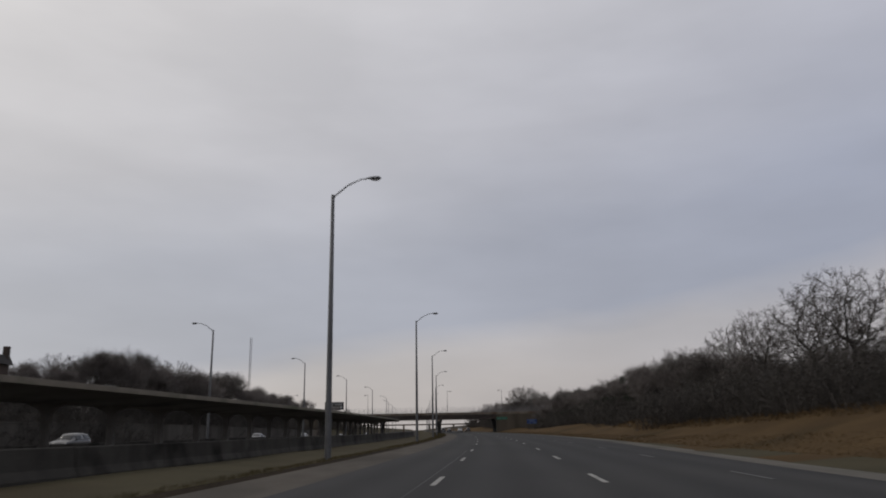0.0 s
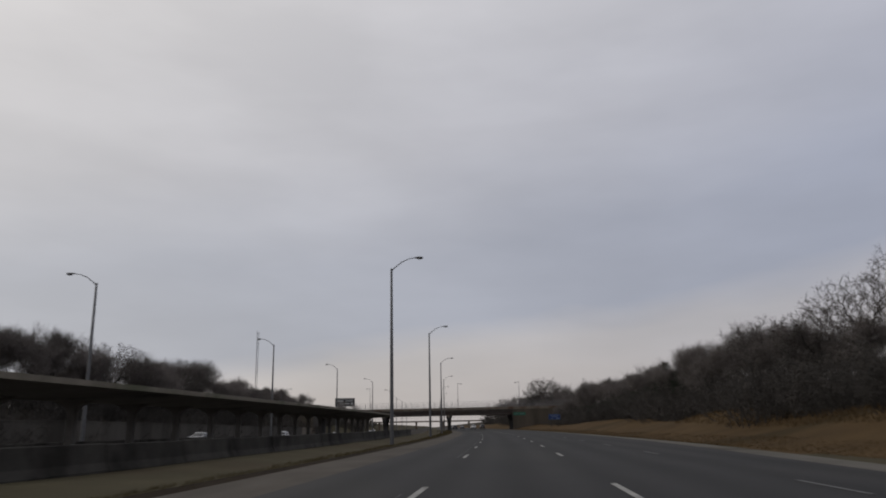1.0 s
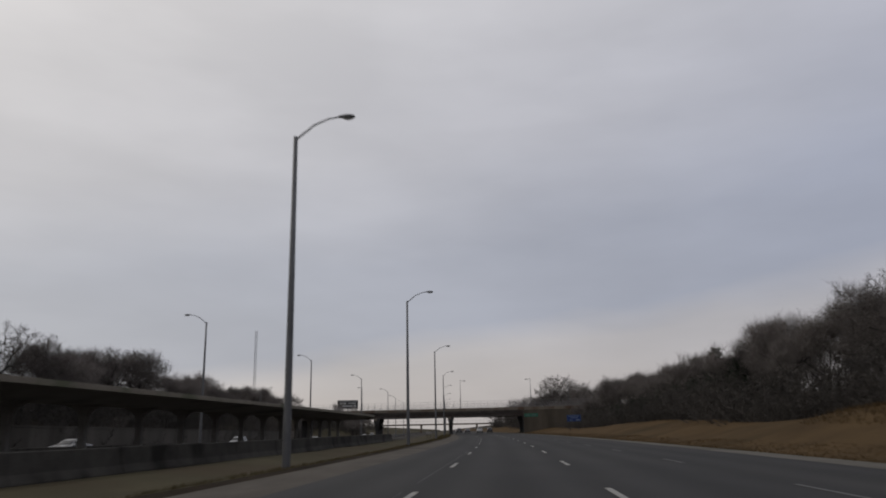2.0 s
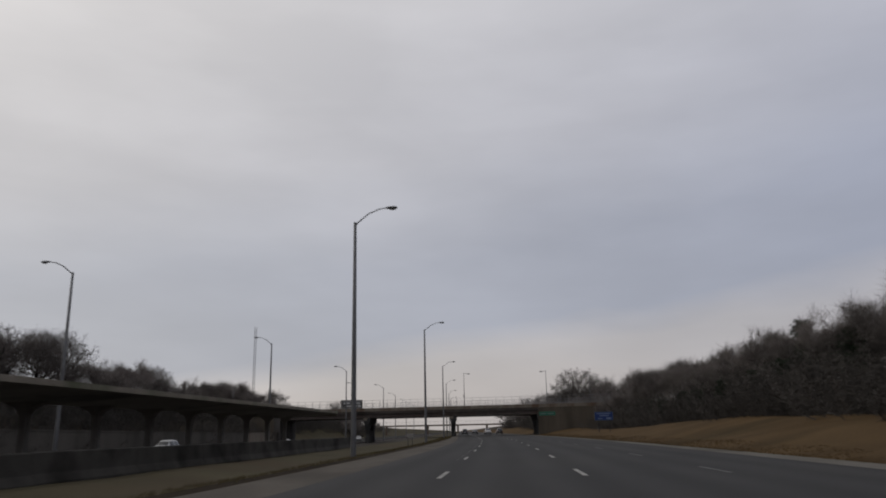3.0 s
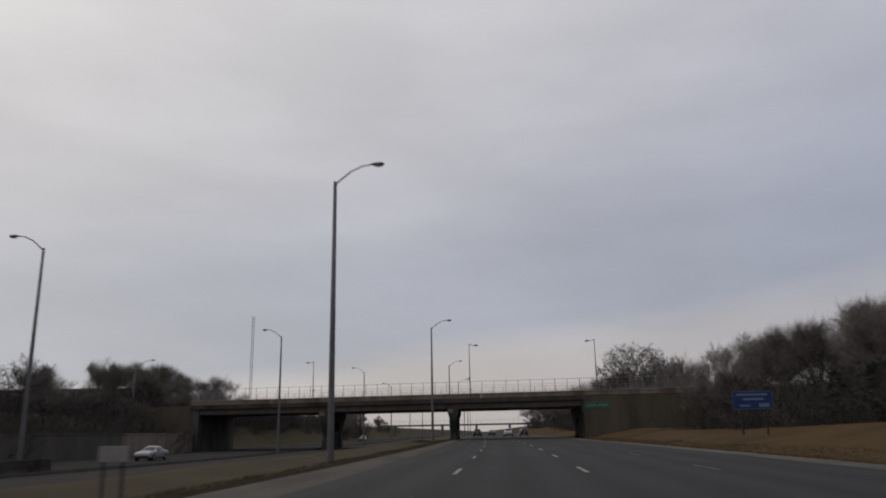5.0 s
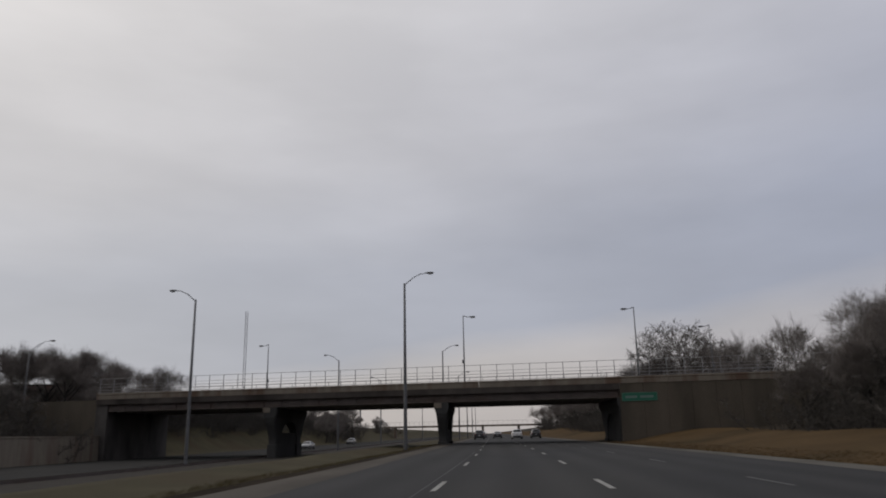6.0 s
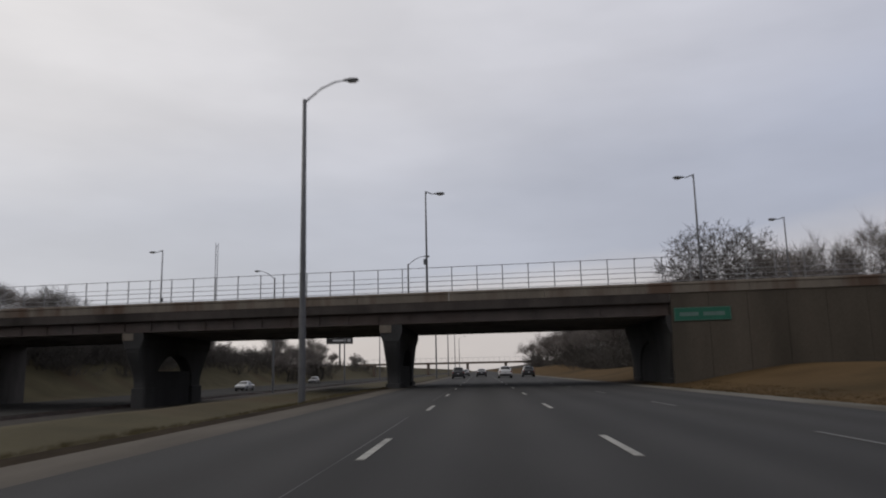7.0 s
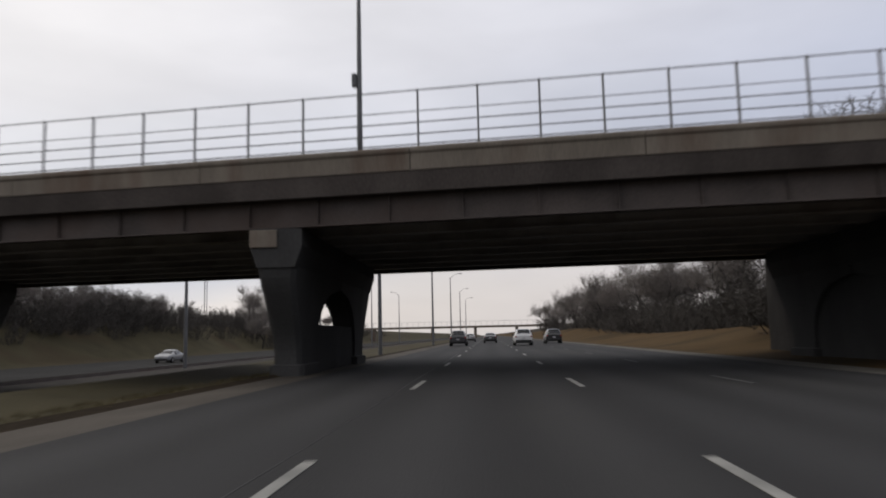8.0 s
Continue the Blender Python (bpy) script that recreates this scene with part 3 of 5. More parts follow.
# ---- lamps ----
def street_lamp(h=14.0, reach=1.85, rise=0.85, r=0.165):
    """A tapered mast with a bracket arm towards +x and a flat oval head; built once at the origin."""
    ob = thing("street_lamp", "tall grey galvanised street lamp with one bracket arm", "street lamp", group="motorway lamps")
    bm = tube([(0, 0, -1.4), (0, 0, 0.3), (0, 0, h * 0.5), (0, 0, h)], [r, r, r * 0.8, r * 0.55], 10)
    part("pole", bm, M_GALV, ob)
    arm = [(0, 0, h - 0.22), (0.12, 0, h - 0.05), (reach * 0.45, 0, h + rise * 0.62), (reach * 0.8, 0, h + rise * 0.95), (reach, 0, h + rise)]
    part("arm", tube(arm, [0.045, 0.045, 0.04, 0.035, 0.033], 8), M_GALV, ob)
    bm = bmesh.new()
    bmesh.ops.create_uvsphere(bm, u_segments=14, v_segments=8, radius=1.0)
    for v in bm.verts:
        k = 0.75 + 0.25 * v.co.x
        v.co = Vector((reach + 0.36 + v.co.x * 0.42, v.co.y * 0.19 * (0.8 + 0.3 * v.co.x), h + rise + 0.02 + max(v.co.z, -0.55) * 0.13 * k))
    head = part("luminaire", bm, M_LAMPHEAD, ob)
    bm = bmesh.new()
    bmesh.ops.create_uvsphere(bm, u_segments=12, v_segments=6, radius=1.0)
    for v in bm.verts:
        v.co = Vector((reach + 0.46 + v.co.x * 0.25, v.co.y * 0.14, h + rise - 0.05 + min(v.co.z, 0.1) * 0.07))
    part("lens", bm, M_LENS, head)
    return ob


lamp = street_lamp()
lamp.matrix_basis = beside(-8.0, 38.4, -0.5)
for u, y, z in ((-7.9, 88.0, -0.21), (-7.85, 130.3, -0.29), (-7.9, 182.1, 0.0), (-7.35, 238.9, 0.07), (-7.6, 292.8, -0.1), (-7.6, 347, 0.0), (-7.6, 401, 0.1), (-7.6, 455, 0.1), (-7.6, 509, 0.1)):
    copy_thing(lamp, beside(u, y, z, random.uniform(-3, 3)))
for u, y, z in ((-31.85, 88.0, -1.0), (-32.5, 143.0, -0.1), (-31.0, 194.0, 0.1), (-27.6, 242.5, -0.1), (-25.5, 299, -0.5), (-27, 357, 0.0), (-27, 411, 0.1), (-27, 465, 0.1)):
    base = low(y) - 0.05
    copy_thing(lamp, beside(u, y, base, 180 + random.uniform(-3, 3)) @ Matrix.Diagonal((1, 1, (14.0 + z - base) / 14.0, 1)))
bridge_lamp = street_lamp(6.9, 0.62, -0.22, 0.085)
part("junction_box", boxed(-0.22, -0.08, -0.1, 0.1, 1.55, 1.95, bevel=0.02), M_LAMPHEAD, bridge_lamp)
tagged(bridge_lamp, "slim grey street lamp standing on the overpass parapet", "street lamp", "overpass lamps")
bridge_lamp.matrix_basis = pose(-2.93, face_y(-2.93) + 0.17, 7.1)
copy_thing(bridge_lamp, pose(15.5, face_y(15.5) + 0.17, 7.1, 0, 0, 180))
approach_lamp = street_lamp(6.5, 2.5, 1.15, 0.10)
part("brace", tube([(0.02, 0, 5.6), (0.7, 0, 6.55), (1.5, 0, 7.28)], [0.03, 0.028, 0.025], 8), M_GALV, approach_lamp)
tagged(approach_lamp, "grey street lamp with a long braced arm beside the overpass approach", "street lamp", "overpass lamps")
approach_lamp.matrix_basis = pose(-58.2, face_y(-58.2) + 0.95, 5.9)
for lx in (27.9, -31.5):
    copy_thing(bridge_lamp, pose(lx, face_y(lx) + BRIDGE_W - 0.17, 7.1, 0, 0, 180))

# ---- railway median: barrier, rails, platform with canopy ----
barrier_prof = [(-0.30, -0.9), (0.30, -0.9), (0.30, 0.08), (0.17, 0.33), (0.11, 0.90), (0.08, 0.93), (-0.08, 0.93), (-0.11, 0.90), (-0.17, 0.33), (-0.30, 0.08)]
bar = tagged(part("concrete_barrier", prism(barrier_prof, 0.02, 5.98), M_BARRIER), "soot-darkened concrete barrier segment beside the railway", "barrier", "railway barrier segments")
bar.matrix_basis = beside(-12.6, -18, -0.12)
for k in range(1, 29):
    copy_thing(bar, beside(-12.6 + random.uniform(-0.02, 0.02), -18 + 6 * k, -0.12 + random.uniform(-0.02, 0.01)))
for k in range(0, 36):
    copy_thing(bar, beside(-30.2 + random.uniform(-0.02, 0.02), -20 + 6 * k, low(-17 + 6 * k) + random.uniform(-0.02, 0.01)))
rail_prof = [(-0.07, 0.0), (0.07, 0.0), (0.02, 0.04), (0.02, 0.12), (0.035, 0.13), (0.035, 0.17), (-0.035, 0.17), (-0.035, 0.13), (-0.02, 0.12), (-0.02, 0.04)]
for tx in (-15.0, -27.4):
    for side in (-0.72, 0.72):
        tagged(part("railway_rail", sweep([(tx + side + u, z + 0.05) for u, z in rail_prof], -60, 700, 12, fall=low), M_GIRDER), "rusty steel railway rail on ballast", "rail", "railway rails")
platform = thing("station_platform", "weathered concrete railway platform slab under a canopy", "platform", pose(0, 0, 0))
part("slab", sweep([(-25.0, 0.0), (-16.9, 0.0), (-16.9, 0.52), (-16.93, 0.55), (-24.97, 0.55), (-25.0, 0.52)], -60, 166, fall=low), M_SLAB, platform)

canopy = thing("platform_canopy", "long dark platform canopy on tapered T-shaped columns", "canopy", pose(0, 0, 0))
CY0, CY1, RISE = -60.0, 166.0, 0.0019
MID = -20.5
roof_prof = [(-4.5, 3.06), (0.0, 2.80), (4.5, 3.06), (4.5, 2.88), (4.4, 2.85), (0.9, 2.56), (-0.9, 2.56), (-4.4, 2.85), (-4.5, 2.88)]
part("roof", sweep([(MID + u, z) for u, z in roof_prof], CY0, CY1, slope=RISE), M_FASCIA, canopy)
fy = CY0
while fy < CY1 - 1:
    for side in (-1, 1):
        ends = [MID + side * 4.54 - 0.05, MID + side * 4.54 + 0.05]
        part("fascia_panel", sweep([(ends[0], 2.86), (ends[1], 2.86), (ends[1], 3.09), (ends[0], 3.09)], fy + 0.01, fy + 6.1 - 0.01, slope=RISE), M_FLASH, canopy, "weathered beige edge fascia")
    fy += 6.1
part("end_fascia", sweep([(MID - 4.48, 2.62), (MID + 4.48, 2.62), (MID + 4.48, 3.07), (MID - 4.48, 3.07)], CY1 + 0.01, CY1 + 0.09, slope=RISE), M_FLASH, canopy, "weathered beige edge fascia")
col = bmesh.new()
rows = ((-0.95, 0.2, 0.17), (1.2, 0.17, 0.15), (2.05, 0.2, 0.17), (2.3, 0.4, 0.19), (2.6, 1.1, 0.22))
last = None
for z, hx, hy in rows:
    ring = [col.verts.new((sx * hx, sy * hy, z)) for sx, sy in ((-1, -1), (1, -1), (1, 1), (-1, 1))]
    if last:
        for i in range(4):
            col.faces.new((last[i], last[(i + 1) % 4], ring[(i + 1) % 4], ring[i]))
    last = ring
col_me = mesh_of("column", col, M_COLUMN)
yy = CY1 - 4.0
while yy > CY0 + 2:
    part("column", col_me, None, canopy, m=beside(MID, yy, RISE * yy))
    yy -= 6.0
wy = -40.0
wall_me = mesh_of("retaining_wall", prism([(-0.25, -0.4), (0.2, -0.4), (0.14, 2.72), (0.2, 2.75), (0.2, 2.92), (-0.25, 2.92)], 0.015, 7.985), M_RETAIN)
rw = thing("retaining_wall", "weathered grey-beige concrete retaining wall beside the opposite carriageway", "wall", pose(0, 0, 0))
new_me = wall_me.copy()
new_me.materials[0] = M_CONC
while wy < 258:
    part("wall_panel", wall_me if wy < 240 else new_me, None, rw, "" if wy < 240 else "pale newer concrete panel", beside(-47.1, wy, low(wy)))
    wy += 8.0


# ---- signs ----
def sign(name, label, w, h, face, bars, m, post=None):
    ob = thing(name, label, "road sign", m)
    panel = part("panel", boxed(-w / 2, w / 2, 0, 0.04, 0, h, bevel=0.012), face, ob)
    bm = bmesh.new()
    for x0, x1, z0, z1 in ((-w / 2 + 0.04, w / 2 - 0.04, 0.03, 0.055), (-w / 2 + 0.04, w / 2 - 0.04, h - 0.055, h - 0.03), (-w / 2 + 0.03, -w / 2 + 0.055, 0.04, h - 0.04), (w / 2 - 0.055, w / 2 - 0.03, 0.04, h - 0.04)):
        box(bm, x0, x1, -0.006, 0.0, z0, z1)
    part("border", bm, M_LETTER, panel)
    for x0, x1, z0, z1 in bars:
        part("text_bar", boxed(x0, x1, -0.006, 0.0, z0, z1), M_LETTER if face == M_GREEN else M_PALE, panel)
    if post:
        for sx in (-w * 0.3, w * 0.3):
            part("post", boxed(sx - 0.05, sx + 0.05, 0.05, 0.15, post, h * 0.8), M_TRIM, ob)
    return ob


sign("information_sign", "blue road information sign with white lettering on two steel posts", 2.6, 1.2, M_BLUE,
     [(-1.0, 0.95, 0.90, 1.02), (-0.62, 0.7, 0.60, 0.74), (0.35, 1.02, 0.16, 0.40), (-0.85, -0.2, 0.2, 0.32)], beside(16.85, 196.0, 2.2, -2), post=-1.6)
sign("street_name_sign", "faded green street sign fixed to the overpass wing wall", 3.6, 0.88, M_GREEN,
     [(-1.45, -0.25, 0.31, 0.56), (0.05, 1.4, 0.31, 0.56)], pose(15.35, face_y(15.35) + 0.0, 4.08, 0, 0, -math.degrees(math.atan(SKEW))))

marker = thing("marker_board", "small pale weathered marker board on two stakes in the median grass", "road sign", beside(-8.0, 162.0, -0.28))
part("panel", boxed(-0.33, 0.33, -0.015, 0.015, 0.92, 1.26, bevel=0.006), M_BOARD, marker)
for sx in (-0.22, 0.22):
    part("stake", boxed(sx - 0.025, sx + 0.025, 0.015, 0.055, -0.2, 1.22), M_TRIM, marker)

bb = thing("billboard", "large distant roadside billboard on a steel column", "billboard", pose(-88, 674, 0, 0, 0, 8) @ Matrix.Scale(1.16, 4))
part("panel", boxed(-7.2, 7.2, 0, 0.6, 17.0, 22.8, bevel=0.05), M_SIGNBACK, bb)
part("poster", boxed(-6.8, 6.8, -0.05, 0.0, 17.4, 22.4), M_SIGNBACK, bb)
for x0, x1, z0, z1 in ((-6.6, 6.6, 21.8, 22.2), (-5.6, -1.2, 20.0, 21.2), (0.4, 5.8, 20.4, 21.1), (-3.8, 3.4, 18.3, 19.3), (4.2, 6.0, 18.0, 19.6)):
    part("text_bar", boxed(x0, x1, -0.08, -0.05, z0, z1), M_POSTER, bb)
part("column", tube([(0, 0.7, -1), (0, 0.7, 17.5)], [0.5, 0.45], 10), M_GALV, bb)
part("catwalk", boxed(-7.2, 7.2, -0.9, -0.1, 16.7, 16.8), M_GALV, bb)

# lattice mast, far off
mast = thing("lattice_mast", "tall thin red-grey lattice radio mast far behind the trees", "mast", pose(-156, 637, 0) @ Matrix.Scale(0.432, 4))
bm = bmesh.new()
corner = [(2.2 * math.cos(a), 2.2 * math.sin(a)) for a in (0.3, 2.4, 4.5)]
for cx, cy in corner:
    tube([(cx, cy, 0), (cx, cy, 186)], [0.32, 0.32], 5, bm)
part("leg", bm, M_GALV, mast)
bm = bmesh.new()
for k in range(46):
    for i in range(3):
        a, b = corner[i], corner[(i + 1) % 3]
        tube([(a[0], a[1], 4 * k), (b[0], b[1], 4 * k + 4)], [0.16, 0.16], 4, bm)
part("bracing", bm, M_GALV, mast)


# ---- far overpass ----
far_bridge = thing("distant_overpass", "distant concrete footbridge over the motorway with a fence", "bridge", pose(0, 560, 0))
part("deck", boxed(-60, 45, 0, 5, 4.4, 5.3, bevel=0.04), M_CONC, far_bridge)
for bx in (-50, -24, -5.2, 13):
    part("pier", boxed(bx - 0.6, bx + 0.6, 0.6, 4.4, -0.5, 4.4, bevel=0.05), M_CONC, far_bridge)
fence = part("railing", boxed(-60, 45, 0.1, 0.16, 7.2, 7.28), M_RAILS, far_bridge)
pm = mesh_of("post", boxed(-0.05, 0.05, 0.08, 0.18, 5.3, 7.25), M_RAILS)
for k in range(43):
    part("post", pm, None, fence, m=pose(-60 + 2.5 * k, 0, 0))


# ---- cars ----
# stations along a car from its tail: y, half width, underside, belt line, roof, half width of the roof
CROSSOVER = ((0.0, 0.68, 0.44, 0.94, 0.99, 0.60), (0.07, 0.84, 0.35, 0.99, 1.10, 0.66), (0.26, 0.90, 0.28, 1.01, 1.47, 0.63), (0.55, 0.92, 0.26, 1.02, 1.62, 0.63),
             (1.2, 0.93, 0.25, 1.02, 1.68, 0.64), (2.1, 0.93, 0.25, 1.01, 1.66, 0.63), (2.7, 0.93, 0.25, 1.0, 1.56, 0.61), (3.4, 0.93, 0.25, 0.99, 1.07, 0.64),
             (3.65, 0.92, 0.25, 0.97, 1.01, 0.66), (4.2, 0.88, 0.27, 0.88, 0.92, 0.62), (4.5, 0.80, 0.30, 0.76, 0.79, 0.55), (4.6, 0.66, 0.38, 0.62, 0.65, 0.45))
SALOON = ((0.0, 0.66, 0.45, 0.88, 0.92, 0.58), (0.08, 0.82, 0.35, 0.92, 0.97, 0.66), (0.5, 0.88, 0.26, 0.94, 1.0, 0.67), (0.85, 0.90, 0.24, 0.95, 1.06, 0.65),
          (1.45, 0.91, 0.22, 0.95, 1.37, 0.59), (2.05, 0.91, 0.22, 0.94, 1.44, 0.58), (2.65, 0.91, 0.22, 0.94, 1.39, 0.57), (3.45, 0.91, 0.22, 0.92, 1.0, 0.62),
          (3.7, 0.90, 0.22, 0.90, 0.94, 0.64), (4.3, 0.86, 0.25, 0.82, 0.85, 0.60), (4.58, 0.76, 0.30, 0.70, 0.73, 0.5), (4.65, 0.64, 0.36, 0.58, 0.61, 0.42))


def glide(rows, t):
    """A point on a smooth curve through rows, t from 0 to len(rows) - 1."""
    i = min(int(t), len(rows) - 2)
    f = t - i
    p = [rows[max(0, min(len(rows) - 1, i + k))] for k in (-1, 0, 1, 2)]
    return [0.5 * (2 * b + (c - a) * f + (2 * a - 5 * b + 4 * c - d) * f * f + (3 * b - a - 3 * c + d) * f ** 3) for a, b, c, d in zip(*p)]


def skin(stations, s, u):
    """A point on a car's skin: s runs along the stations, u from the left sill (-8) over the roof (0) to the right sill (8)."""
    y, hw, zb, belt, roof, rw = glide(stations, s)
    h = roof - belt
    prof = ((0.0, roof + 0.015), (rw * 0.5, roof + 0.008), (rw * 0.86, roof - 0.03), (rw + (hw - rw) * 0.12, roof - min(0.10, h * 0.35)), (rw + (hw - rw) * 0.62, belt + h * 0.33),
            (hw - 0.03, belt), (hw + 0.012, belt - (belt - zb) * 0.30), (hw, zb + (belt - zb) * 0.25), (hw - 0.10, zb))
    x, z = glide(prof, abs(u))
    return Vector((math.copysign(x, u) if u else 0.0, y, z))


def skin_patch(stations, s0, s1, u0, u1, lift, ns=6, nu=6):
    """A curved panel laid over a car's skin, lift metres proud of it."""
    bm = bmesh.new()
    grid = []
    for i in range(ns + 1):
        row = []
        for j in range(nu + 1):
            s, u = s0 + (s1 - s0) * i / ns, u0 + (u1 - u0) * j / nu
            p = skin(stations, s, u)
            n = (skin(stations, s + 0.02, u) - skin(stations, s - 0.02, u)).cross(skin(stations, s, u + 0.02) - skin(stations, s, u - 0.02)).normalized()
            if n.dot(p - Vector((0, 2.2, 0.6))) < 0:
                n = -n
            row.append(bm.verts.new(p + n * lift))
        grid.append(row)
    for a, b in zip(grid, grid[1:]):
        for j in range(nu):
            bm.faces.new((a[j], a[j + 1], b[j + 1], b[j])).smooth = True
    ext = bmesh.ops.extrude_face_region(bm, geom=bm.faces[:])
    mid = Vector((0, 2.2, 0.6))
    for v in ext["geom"]:
        if isinstance(v, bmesh.types.BMVert):
            v.co += (mid - v.co).normalized() * 0.02
    bmesh.ops.recalc_face_normals(bm, faces=bm.faces)
    return bm


def car(colour, label, suv=True):
    """A car at the origin that drives towards +y; its rear faces -y."""
    ob = thing("car", label, "car")
    st = CROSSOVER if suv else SALOON
    n = len(st) - 1
    bm = bmesh.new()
    last = None
    for i in range(n * 3 + 1):
        ring = [bm.verts.new(skin(st, i / 3, -8 + 0.5 * j)) for j in range(33)]
        if last:
            for j in range(32):
                bm.faces.new((last[j], last[j + 1], ring[j + 1], ring[j])).smooth = True
            bm.faces.new((last[32], last[0], ring[0], ring[32]))
        else:
            bm.faces.new(ring)
        last = ring
    bm.faces.new(last[::-1])
    bmesh.ops.recalc_face_normals(bm, faces=bm.faces)
    part("body", bm, M_CAR[colour], ob)
    r0, r1, f0, f1, w0, w1 = (1.35, 2.75, 6.15, 6.9, 2.6, 6.2) if suv else (3.1, 3.95, 6.15, 6.9, 4.0, 6.2)
    part("rear_window", skin_patch(st, r0, r1, -2.6, 2.6, 0.008), M_GLASS, ob, "dark tinted glass")
    part("windscreen", skin_patch(st, f0, f1, -2.6, 2.6, 0.008), M_GLASS, ob, "dark tinted glass")
    cut = w0 + (w1 - w0) * 0.5
    for s in (-1, 1):
        part("side_window", skin_patch(st, w0, cut - 0.04, s * 3.1, s * 4.75, 0.008), M_GLASS, ob, "dark tinted glass")
        part("side_window", skin_patch(st, cut + 0.04, w1, s * 3.1, s * 4.75, 0.008), M_GLASS, ob, "dark tinted glass")
        part("sill", skin_patch(st, 2.4 if suv else 3.2, 8.2, s * 7.3, s * 7.95, 0.012, 8, 2), M_TRIM, ob)
        part("tail_lamp", skin_patch(st, 0.25, 1.15, s * 4.9, s * 5.9, 0.012), M_TAIL, ob, "red tail lamp")
        part("headlight", skin_patch(st, 9.6, 10.5, s * 4.6, s * 5.7, 0.012), M_LENS, ob)
        belt = st[5][3]
        part("wing_mirror", boxed(s * 1.0 - 0.10, s * 1.0 + 0.10, 3.0, 3.12, belt - 0.02, belt + 0.13, bevel=0.035), M_TRIM, ob)
        for wy in (0.92, st[-1][0] - 0.92):
            R = 0.36 if suv else 0.32
            w = 0.93 if suv else 0.91
            arch = bmesh.new()
            outer = [(math.cos(k * math.pi / 14) * (R + 0.07), math.sin(k * math.pi / 14) * (R + 0.07)) for k in range(15)]
            a = [arch.verts.new((s * (w - 0.1), wy + p, R - 0.04 + q)) for p, q in outer]
            b = [arch.verts.new((s * (w + 0.014), wy + p, R - 0.04 + q)) for p, q in outer]
            arch.faces.new(a)
            arch.faces.new(b[::-1])
            for k in range(15):
                arch.faces.new((a[k], a[(k + 1) % 15], b[(k + 1) % 15], b[k]))
            bmesh.ops.recalc_face_normals(arch, faces=arch.faces)
            part("wheel_arch", arch, M_TRIM, ob, "black plastic arch")
            bm = tube([(s * (w - 0.20), wy, R), (s * (w - 0.18), wy, R), (s * (w + 0.01), wy, R), (s * (w + 0.035), wy, R)], [R - 0.03, R, R, R - 0.03], 20)
            wheel = part("wheel", bm, M_TYRE, ob)
            part("rim", tube([(s * (w - 0.02), wy, R), (s * (w + 0.045), wy, R)], [R * 0.64, R * 0.60], 14), M_RIM, wheel)
    part("rear_bumper", boxed(-0.80, 0.80, -0.06, 0.2, 0.36, 0.58, bevel=0.06), M_TRIM, ob)
    part("front_bumper", boxed(-0.72, 0.72, st[-1][0] - 0.2, st[-1][0] + 0.04, 0.30, 0.50, bevel=0.05), M_TRIM, ob)
    part("number_plate", boxed(-0.16, 0.16, -0.025, 0.02, 0.66, 0.80, bevel=0.006), M_PLATE, ob, "blank pale plate")
    if suv:
        part("roof_spoiler", boxed(-0.58, 0.58, 0.30, 0.62, 1.60, 1.635, bevel=0.015), M_CAR[colour], ob)
    return ob


car("white", "white compact crossover car driving on the motorway").matrix_basis = pose(4.2, 311, 0)
car("dark", "dark hatchback car driving on the motorway").matrix_basis = pose(-2.6, 316, 0)
car("black", "black crossover car driving in the outer lane").matrix_basis = pose(8.2, 322, 0)
car("grey", "grey saloon car driving on the motorway", suv=False).matrix_basis = pose(0.9, 340, 0)
car("silver", "silver saloon car far ahead on the motorway", suv=False).matrix_basis = pose(-2.6, 366, 0)
for colour, suv, x, y, lab in (("grey", True, -41.0, 78, "grey crossover car on the opposite carriageway"), ("grey", False, -37.0, 128, "grey saloon car on the opposite carriageway"),
                               ("silver", True, -40.6, 186, "silver crossover car on the opposite carriageway"), ("silver", False, -36.8, 232, "silver saloon car on the opposite carriageway"),
                               ("silver", False, -36.6, 330, "silver saloon car on the opposite carriageway"), ("grey", True, -40.8, 398, "grey crossover car on the opposite carriageway")):
    car(colour, lab, suv).matrix_basis = beside(x + 1.5, y * 0.97, low(y * 0.97) + 0.05, 180)

# ---- house behind the railway ----
house = thing("house", "dark flat-topped brick house with a chimney behind the trees", "house", beside(-61.9, 87, 3.4, 3))
part("wall", boxed(-5, 5, -4.5, 4.5, 0, 6.2, bevel=0.03), M_BRICK, house)
part("roof", prism([(-5.3, 6.1), (5.3, 6.1), (4.7, 7.25), (-4.7, 7.25)], -4.9, 4.9), M_ROOF, house)
part("chimney", boxed(4.35, 4.95, 3.9, 4.5, 5.0, 8.3, bevel=0.02), M_BRICK, house)
for wz in (1.0, 3.8):
    for wy in (-2.6, 1.4):
        win = part("window", boxed(5.0, 5.03, wy, wy + 1.2, wz, wz + 1.4), M_GLASS, house)
        part("frame", boxed(5.0, 5.06, wy - 0.08, wy + 1.28, wz - 0.1, wz - 0.02), M_WHITE, win)


